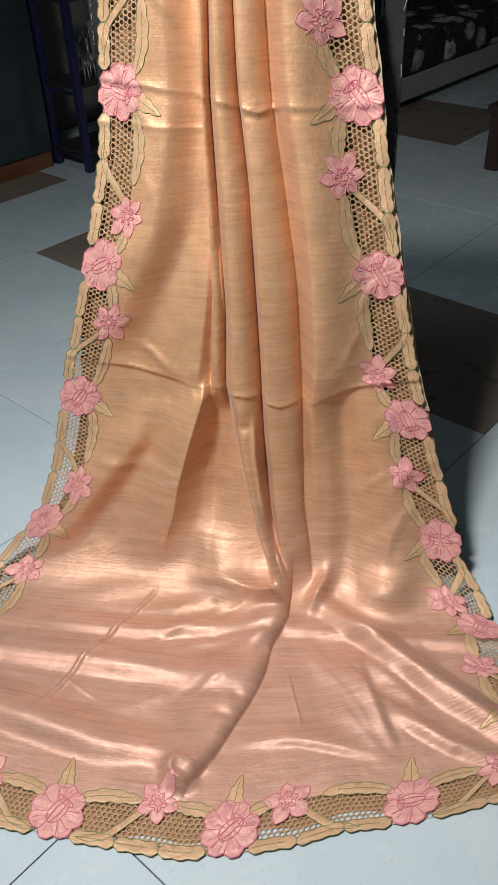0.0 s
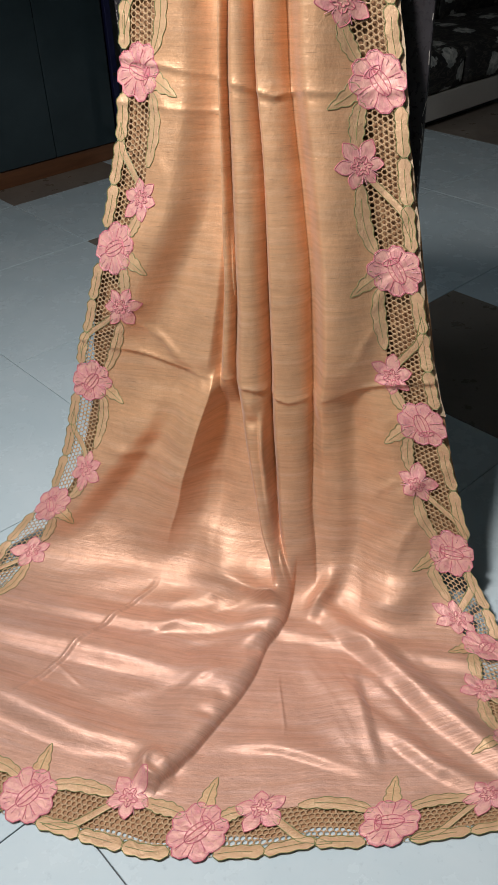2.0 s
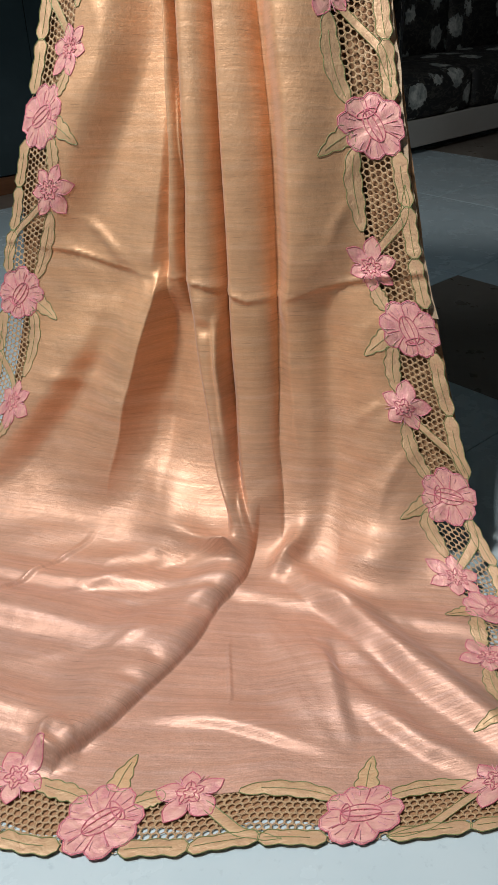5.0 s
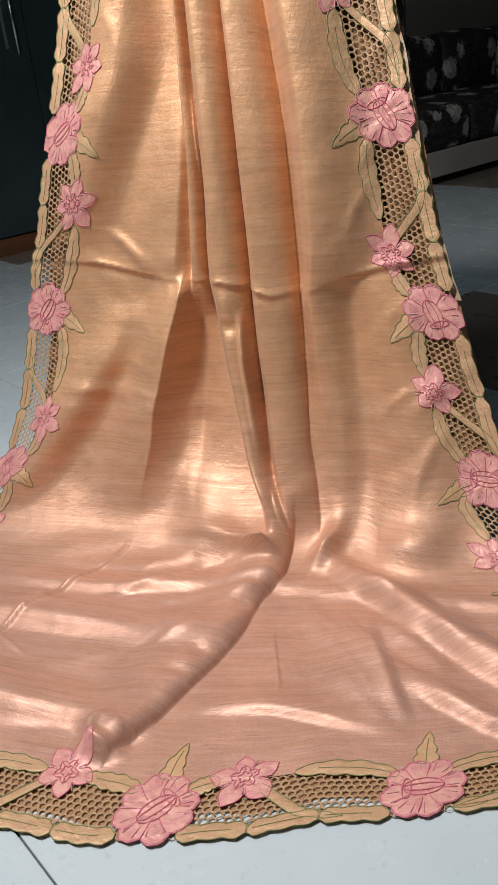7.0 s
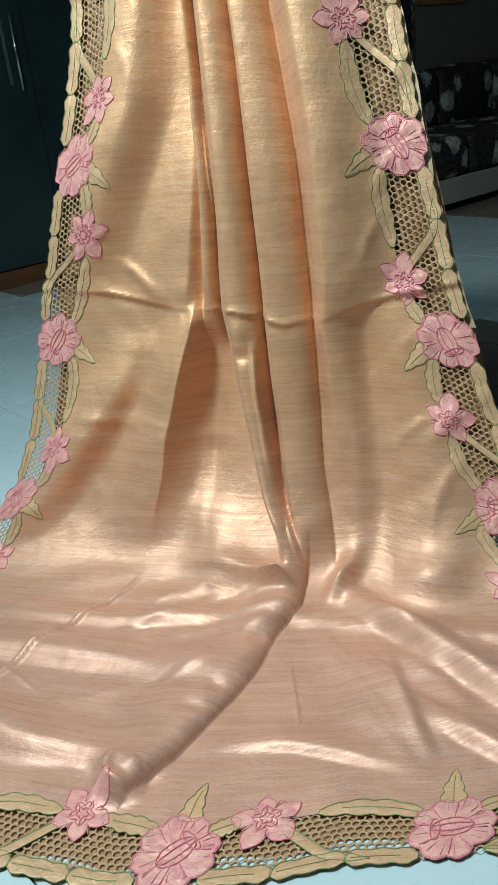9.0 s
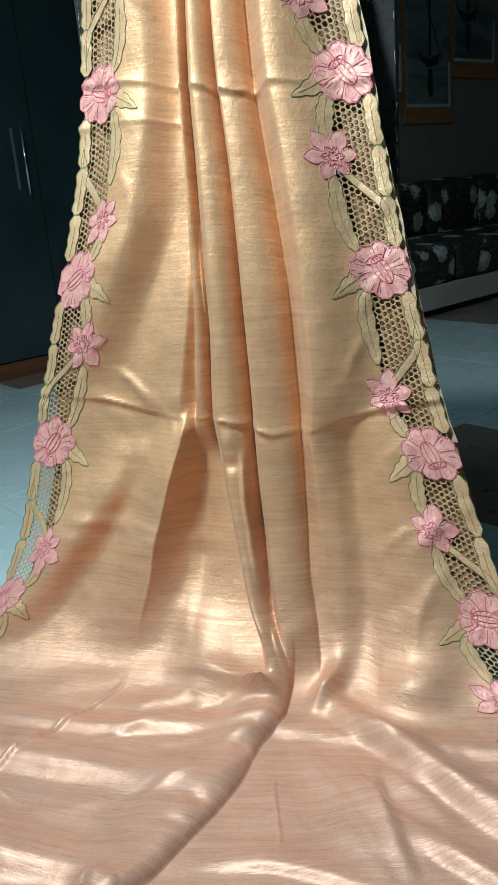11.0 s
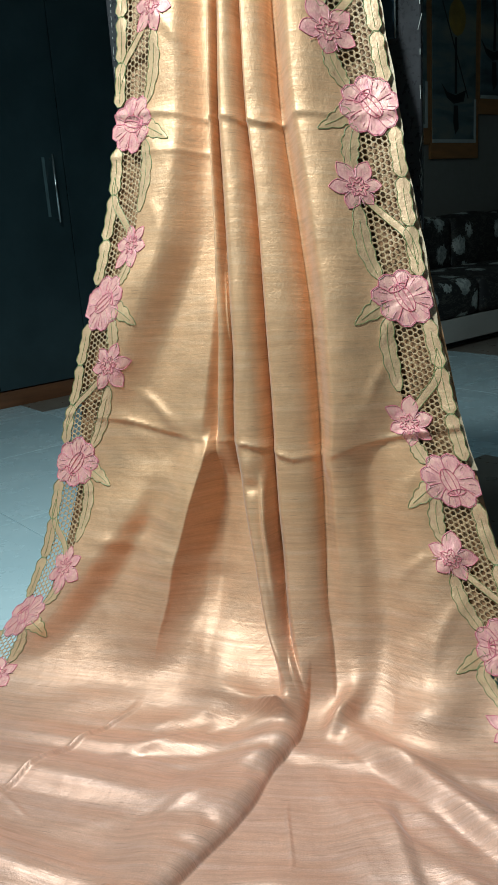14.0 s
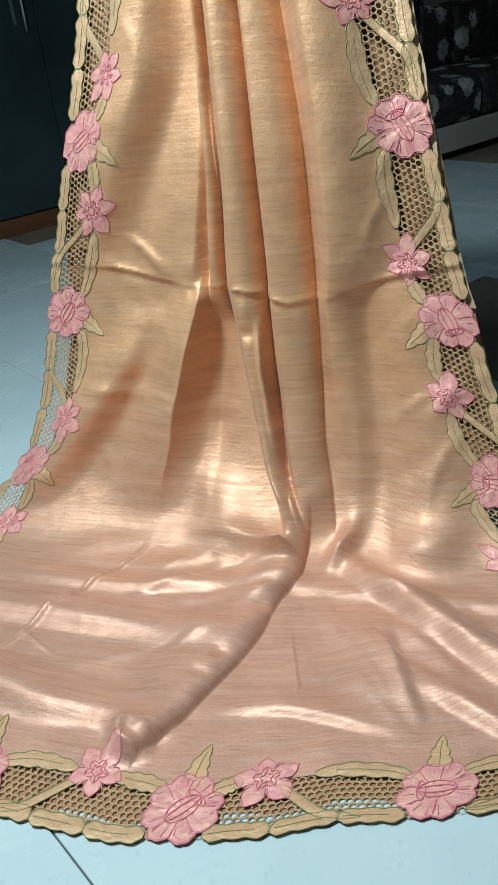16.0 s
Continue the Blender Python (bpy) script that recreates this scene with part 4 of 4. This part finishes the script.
def make_border(side):
    rng = random.Random({"left": 3, "right": 5, "hem": 8}[side])
    seq = FLOWERS[side]
    bigs = [f[1] for f in seq if f[0] == "b"]
    smalls = [f[1] for f in seq if f[0] == "s"]
    for a, b in zip(bigs, bigs[1:]):
        net(side, a + 0.012, b - 0.012)
        gap = b - a
        mine = [s for s in smalls if a < s < b]
        # leaves along the scalloped outer edge
        k = max(2, round((gap - 0.08) / 0.090))
        cuts = np.linspace(a + 0.040, b - 0.040, k + 1)
        for c0, c1 in zip(cuts, cuts[1:]):
            n = 26
            p = np.linspace(c0 - 0.001, c1 + 0.001, n)
            e = 0.0100 + 0.0025 * np.sin(np.linspace(0, np.pi, n)) * rng.uniform(0.3, 1)
            t = np.linspace(0, 1, n)
            strip(side, p, e, 0.0122 * (0.84 + 0.22 * np.abs(np.sin(3 * np.pi * t))) * np.minimum(1, 0.42 + 5 * np.minimum(t, 1 - t)), "leaf", LEAF)
        # leaves along the inner edge
        for f0, f1 in ((0.10, 0.50), (0.50, 0.90)):
            p = np.linspace(a + f0 * gap, a + f1 * gap, 30)
            if mine:
                clear = np.abs(p - mine[0]) > 0.028
                if clear.sum() < 9:
                    continue
                runs = np.split(np.nonzero(clear)[0], np.nonzero(np.diff(np.nonzero(clear)[0]) > 1)[0] + 1)
                r = max(runs, key=len)
                if len(r) < 9:
                    continue
                p = np.linspace(p[r[0]], p[r[-1]], 30)
            if f0 > 0.3:
                p = p[::-1]
            e = inner_edge(side, p) + 0.003
            strip(side, p, e, leaf_half(30, 0.0135, 4), "leaf", LEAF)
        # stem from the small flower to the outer edge
        for s in mine:
            far = a if b - s < s - a else b
            way = math.copysign(1, far - s)
            reach = min(0.115, abs(far - s) - 0.045)
            p, e = smooth_path([(s, 0.088), (s + way * reach * 0.22, 0.076), (s + way * reach * 0.5, 0.045), (s + way * reach * 0.72, 0.020), (s + way * reach, 0.011), (s + way * reach * 1.2, 0.009)], 34)
            t = np.linspace(0, 1, 34)
            strip(side, p, e, 0.0068 * (0.6 + 0.4 * np.sin(np.pi * t)) * np.clip(6 * (1 - t), 0.15, 1), "stem", LEAF, False)
    for kind, pc in seq:
        if kind == "b":
            lean = 0.0 if side == "hem" else -0.45
            root = (pc + 0.4 * lean * 0.05, 0.096 if side == "hem" else 0.080)
            tip = (pc + lean * 0.10 + rng.uniform(-0.008, 0.008), 0.158 if side == "hem" else 0.136)
            p, e = smooth_path([root, ((root[0] + tip[0]) / 2 + rng.uniform(-0.004, 0.004), (root[1] + tip[1]) / 2), tip], 34)
            strip(side, p, e, leaf_half(34, 0.0165, 3, 0.62) * np.linspace(1.15, 0.25, 34) ** 0.8, "leaf", PEACH_LEAF)
            big_flower(side, pc, 0.051 if side == "hem" else 0.045, BIG[side] + rng.uniform(-0.003, 0.003), rng.uniform(0, 6.28), rng)
    for kind, pc in seq:
        if kind == "s":
            small_flower(side, pc, 0.094 if side == "hem" else 0.088, SMALL + rng.uniform(-0.002, 0.003), rng.uniform(0, 6.28), rng)


for _side in ("left", "right", "hem"):
    make_border(_side)


# ---------------------------------------------------------------- board that carries the cloth
def make_board():
    b = thing("board", "scuffed black board with a glossy inset, upright behind the saree", "board")
    part("panel", box((-0.362, 1.752, 0.0), (0.251, 1.786, 1.478), 0.003), BLACKWOOD, b)
    part("inset", box((-0.29, 1.747, 1.215), (0.203, 1.7535, 1.44), 0.001), GLOSSPANEL, b, "glossy dark blue inset sheet")
    part("edge_strip", box((0.2035, 1.744, 1.215), (0.2065, 1.7535, 1.44), 0.0005), CHROME, b, "thin bright metal edge")
    rng = random.Random(4)
    bm = bmesh.new()
    for _ in range(34):
        side = rng.random() < 0.6
        x = 0.2485 if side else rng.uniform(-0.345, 0.235)
        z = rng.uniform(0.75, 1.45)
        w, h = (0.0012, rng.uniform(0.004, 0.03)) if side else (rng.uniform(0.001, 0.003), rng.uniform(0.001, 0.004))
        bmesh.ops.create_cube(bm, size=1, matrix=Matrix.Translation((x, 1.7519, z)) @ Matrix.Rotation(rng.uniform(-0.3, 0.3), 4, "Y") @ Matrix.Diagonal((w, 0.001, h, 1)))
    for k in range(26):
        z = 1.17 + 0.012 * k + rng.uniform(-0.004, 0.004)
        if z < 1.47:
            bmesh.ops.create_cube(bm, size=1, matrix=Matrix.Translation((-0.359 + 0.0005 * k, 1.7519, z)) @ Matrix.Diagonal((0.0009, 0.001, rng.uniform(0.003, 0.011), 1)))
    tagged(part("chipped_edge", bm, PALE, b, "pale chips and scratches in the black finish"), kind="stuff")


make_board()


# ---------------------------------------------------------------- wardrobe
def make_wardrobe():
    # room axes: u along the wall, w towards it
    w = thing("wardrobe", "tall dark teal gloss wardrobe with chrome handles and brown plinth", "wardrobe", ROOM)
    u0, u1, f, back, top = 0.3, 2.80, 3.63, 4.14, 2.25
    part("carcass", box((u0, f + 0.022, 0.085), (u1, back, top), 0.003), LAMINATE, w)
    part("plinth", box((u0 + 0.004, f + 0.012, 0.0), (u1 - 0.004, back - 0.02, 0.083), 0.002), PLINTH, w, "reddish-brown wooden plinth")
    seams = [u0, 0.85, 1.40, 1.93, 2.425, u1]
    for k, (a, b) in enumerate(zip(seams, seams[1:])):
        door = part("door", box((a + 0.002, f, 0.088), (b - 0.002, f + 0.020, top - 0.004), 0.003), LAMINATE, w)
        if k % 2 == 0:
            continue
        x = b - 0.075
        part("handle", merge(rod((x, f - 0.032, 0.87), (x, f - 0.032, 1.19), 0.006), rod((x, f - 0.032, 0.89), (x, f, 0.89), 0.004), rod((x, f - 0.032, 1.17), (x, f, 1.17), 0.004)), CHROME, door, "slim chrome bar handle", True)
        part("handle_plate", box((x - 0.045, f - 0.008, 0.90), (x - 0.030, f - 0.001, 1.18), 0.002), ACRYLIC, door, "smoky clear handle plate")


make_wardrobe()


# ---------------------------------------------------------------- rack with a figurine
def make_rack():
    r = thing("metal_rack", "narrow navy painted steel rack with dark shelves", "rack", ROOM)
    for u in (2.845, 3.30):
        for w in (3.40, 3.66):
            part("post", box((u - 0.018, w - 0.018, 0.0), (u + 0.018, w + 0.018, 1.35), 0.003), NAVY, r)
    for z in (0.10, 0.42, 0.80, 1.15):
        part("shelf", box((2.83, 3.385, z - 0.012), (3.315, 3.675, z), 0.002), SHELF, r, "dark shelf board")
    for z in (0.085, 0.40):
        part("brace", box((2.848, 3.42, z - 0.03), (2.858, 3.64, z - 0.014), 0.002), NAVY, r)


make_rack()


def make_deer(m):
    bms = []
    for dx, dy in ((-0.03, -0.012), (-0.03, 0.012), (0.03, -0.012), (0.03, 0.012)):
        bms.append(rod((dx * 1.3, dy, 0), (dx, dy * 0.6, 0.075), 0.0035, 6))
    body = bmesh.new()
    bmesh.ops.create_uvsphere(body, u_segments=14, v_segments=8, radius=1.0, matrix=Matrix.Translation((0, 0, 0.085)) @ Matrix.Diagonal((0.042, 0.014, 0.018, 1)))
    head = bmesh.new()
    bmesh.ops.create_uvsphere(head, u_segments=10, v_segments=6, radius=1.0, matrix=Matrix.Translation((0.055, 0, 0.145)) @ Matrix.Rotation(0.5, 4, "Y") @ Matrix.Diagonal((0.02, 0.008, 0.009, 1)))
    bms += [body, head, rod((0.034, 0, 0.09), (0.048, 0, 0.142), 0.007, 8)]
    for s in (-1, 1):
        bms.append(rod((0.048, 0.003 * s, 0.15), (0.036, 0.018 * s, 0.195), 0.002, 5))
        bms.append(rod((0.042, 0.011 * s, 0.172), (0.056, 0.020 * s, 0.198), 0.0017, 5))
    ob = part("deer_figurine", merge(*bms), FIGURE, None, "", True)
    ob.matrix_world = m
    return tagged(ob, "small pale metal deer figurine standing on the rack shelf", "figurine", "deer figurines")


deer = make_deer(ROOM @ pose(2.95, 3.46, 0.42, 0, 0, 70))
copy_thing(deer, ROOM @ pose(3.03, 3.50, 0.42, 0, 0, 60))


def carton(name, lo, hi, label):
    c = thing(name, label, "carton", ROOM)
    part("body", box(lo, hi, 0.004), PALE, c)
    lid = box((lo[0] - 0.003, lo[1] - 0.003, hi[2] - 0.03), (hi[0] + 0.003, hi[1] + 0.003, hi[2] + 0.004), 0.002)
    part("lid", lid, PALE, c)


carton("carton", (3.12, 3.44, 0.4205), (3.26, 3.60, 0.66), "upright pale grey cardboard carton on the rack shelf")


# ---------------------------------------------------------------- sofa
def cushion(lo, hi, puff, seed):
    bm = box(lo, hi, 0.045, 4)
    bmesh.ops.subdivide_edges(bm, edges=[e for e in bm.edges if e.calc_length() > 0.12], cuts=5, use_grid_fill=True)
    c = [(a + b) / 2 for a, b in zip(lo, hi)]
    h = [(b - a) / 2 for a, b in zip(lo, hi)]
    for p in bm.verts:
        k = [(p.co[i] - c[i]) / h[i] for i in range(3)]
        for i in range(3):
            o = [abs(k[j]) for j in range(3) if j != i]
            if abs(k[i]) > 0.9:
                p.co[i] += math.copysign(puff * max(0, 1 - o[0] ** 2) * max(0, 1 - o[1] ** 2), k[i])
        p.co += Vector((0, 0, 1)) * 0.006 * noise.noise(p.co * 6 + Vector((seed, 0, 0)))
    return bm


def make_sofa(u0, seats, label):
    s = thing("sofa", label, "sofa", ROOM, "sofas along the wall")
    wid = 0.62
    u1 = u0 + seats * wid
    part("base", box((u0, 2.70, 0.045), (u1, 3.62, 0.185), 0.006), IVORY, s, "ivory painted base board")
    for u in (u0 + 0.06, u1 - 0.06):
        for w in (2.76, 3.55):
            part("foot", rod((u, w, 0.0), (u, w, 0.046), 0.016), CHROME, s, "short metal foot")
    for k in range(seats):
        a = u0 + k * wid
        part("seat_cushion", cushion((a + 0.004, 2.685, 0.187), (a + wid - 0.004, 3.36, 0.405), 0.02, k), FLORAL, s, "black cushion with white flowers", True)
        part("back_cushion", cushion((a + 0.004, 3.34, 0.38), (a + wid - 0.004, 3.62, 0.735), 0.03, k + 9), FLORAL, s, "black cushion with white flowers", True)
    return s


make_sofa(3.95, 4, "low sofa with black and white floral cushions on an ivory base")
make_sofa(6.45, 2, "further low sofa with black and white floral cushions on ivory base")


# ---------------------------------------------------------------- low table at the far side
def make_table():
    t = thing("low_table", "low dark walnut table standing on the tiles", "table", ROOM)
    u, w = 4.03, 1.79
    part("top", box((u, w - 0.9, 0.27), (u + 0.6, w, 0.31), 0.006), DARKWOOD, t)
    for a in (u + 0.05, u + 0.55):
        for b in (w - 0.85, w - 0.05):
            part("leg", box((a - 0.035, b - 0.035, 0.0), (a + 0.035, b + 0.035, 0.272), 0.004), DARKWOOD, t)
    part("shelf", box((u + 0.03, w - 0.87, 0.10), (u + 0.57, w - 0.03, 0.125), 0.003), DARKWOOD, t)


make_table()


# ---------------------------------------------------------------- pictures on the wall
def make_picture(u0, u1, z0, z1, boat, label):
    p = thing("wall_picture", label, "picture", ROOM, "pictures above the sofa")
    w = 3.735
    part("backboard", box((u0, w - 0.012, z0), (u1, w + 0.012, z1), 0.002), FRAMEWOOD, p, "orange-brown wooden backboard")
    part("canvas", box((u0 + 0.012, w - 0.020, z0 + 0.12), (u1 - 0.05, w - 0.0125, z1 - 0.03), 0.001), CANVAS, p, "misty blue-grey painted river scene")
    part("canvas_edge", merge(box((u0 + 0.012, w - 0.0225, z0 + 0.11), (u1 - 0.045, w - 0.0130, z0 + 0.135), 0.001), box((u1 - 0.070, w - 0.0225, z0 + 0.135), (u1 - 0.045, w - 0.0130, z0 + 0.42), 0.001)), MAT_WHITE, p, "off-white strip")

    def flat(outline, mat, name, lab, off):
        bm = bmesh.new()
        lo = [bm.verts.new((x, w - off, z)) for x, z in outline]
        f = bm.faces.new(lo)
        e = bmesh.ops.extrude_face_region(bm, geom=[f])
        for g in e["geom"]:
            if isinstance(g, bmesh.types.BMVert):
                g.co.y -= 0.0012
        bmesh.ops.recalc_face_normals(bm, faces=bm.faces[:])
        part(name, bm, mat, p, lab)

    c = u0 + boat * (u1 - u0)
    zb = z0 + 0.43
    hull = [(c - 0.17, zb + 0.09), (c - 0.10, zb + 0.03), (c + 0.0, zb + 0.01), (c + 0.13, zb + 0.05), (c + 0.10, zb - 0.03), (c - 0.02, zb - 0.05), (c - 0.10, zb - 0.01)]
    flat(hull, INK, "painted_boat", "dark painted boat shape", 0.0205)
    flat([(c - 0.16, zb + 0.62), (c - 0.15, zb + 0.625), (c + 0.16, zb - 0.005), (c + 0.15, zb - 0.01)], INK, "painted_pole", "thin dark painted pole", 0.0210)
    flat([(c - 0.012, zb + 0.02), (c + 0.018, zb + 0.02), (c + 0.014, zb + 0.40), (c - 0.008, zb + 0.40)], INK, "painted_mast", "dark painted upright shape", 0.0216)
    flat([(c + 0.02 + 0.10 * math.cos(k * math.pi / 12), zb + 0.53 + 0.12 * math.sin(k * math.pi / 12)) for k in range(24)], SUNPAINT, "painted_sun", "ochre painted sun disc", 0.0202)
    flat([(c - 0.02, zb - 0.06), (c + 0.03, zb - 0.06), (c + 0.04, zb - 0.22), (c + 0.0, zb - 0.26), (c - 0.025, zb - 0.18)], INK, "painted_reflection", "dark painted water reflection", 0.0204)


make_picture(4.86, 5.445, 1.25, 2.40, 0.45, "tall wood-backed picture of a boat, hung stepped beside others")
make_picture(5.45, 6.03, 1.15, 2.30, 0.48, "tall wood-backed picture of a boat, hung lowest of the row")
make_picture(6.035, 6.62, 1.47, 2.60, 0.30, "tall wood-backed picture of a boat, hung highest of the row")


# ---------------------------------------------------------------- floor tiles
SEAMS_W = [-2.59, -1.94, -1.16, -0.38, 0.0, 0.69, 1.385, 2.08, 2.78, 3.40, 4.14]
SEAMS_U = [-2.59, -1.82, -1.04, -0.26, 0.588, 1.288, 2.03, 2.70, 3.50, 4.30, 5.05, 5.80, 6.55, 7.30, 8.19]
BROWN_CELLS = {(2.03, 0.69), (2.03, 2.08), (2.03, 3.40), (4.30, 0.69), (4.30, 2.08), (-0.26, -0.38)}
GAP = 0.0012
_tiles = {}
for ua, ub in zip(SEAMS_U, SEAMS_U[1:]):
    for wa, wb in zip(SEAMS_W, SEAMS_W[1:]):
        brown = (ua, wa) in BROWN_CELLS
        key = (round(ub - ua, 3), round(wb - wa, 3), brown)
        if key not in _tiles:
            hx, hy = (ub - ua) / 2 - GAP, (wb - wa) / 2 - GAP
            bm = box((-hx, -hy, -0.006), (hx, hy, 0.0))
            bmesh.ops.bevel(bm, geom=[e for e in bm.edges if all(p.co.z > -0.001 for p in e.verts)], offset=0.001, segments=1, affect="EDGES")
            me = bpy.data.meshes.new("tile")
            bm.to_mesh(me)
            bm.free()
            me.materials.append(BROWN_TILE if brown else TILE)
            _tiles[key] = me
        t = new("tile", _tiles[key])
        t.parent = ground
        t.location = ((ua + ub) / 2, (wa + wb) / 2, 0.0)
        if brown:
            tagged(t, label="brown speckled stone tile")
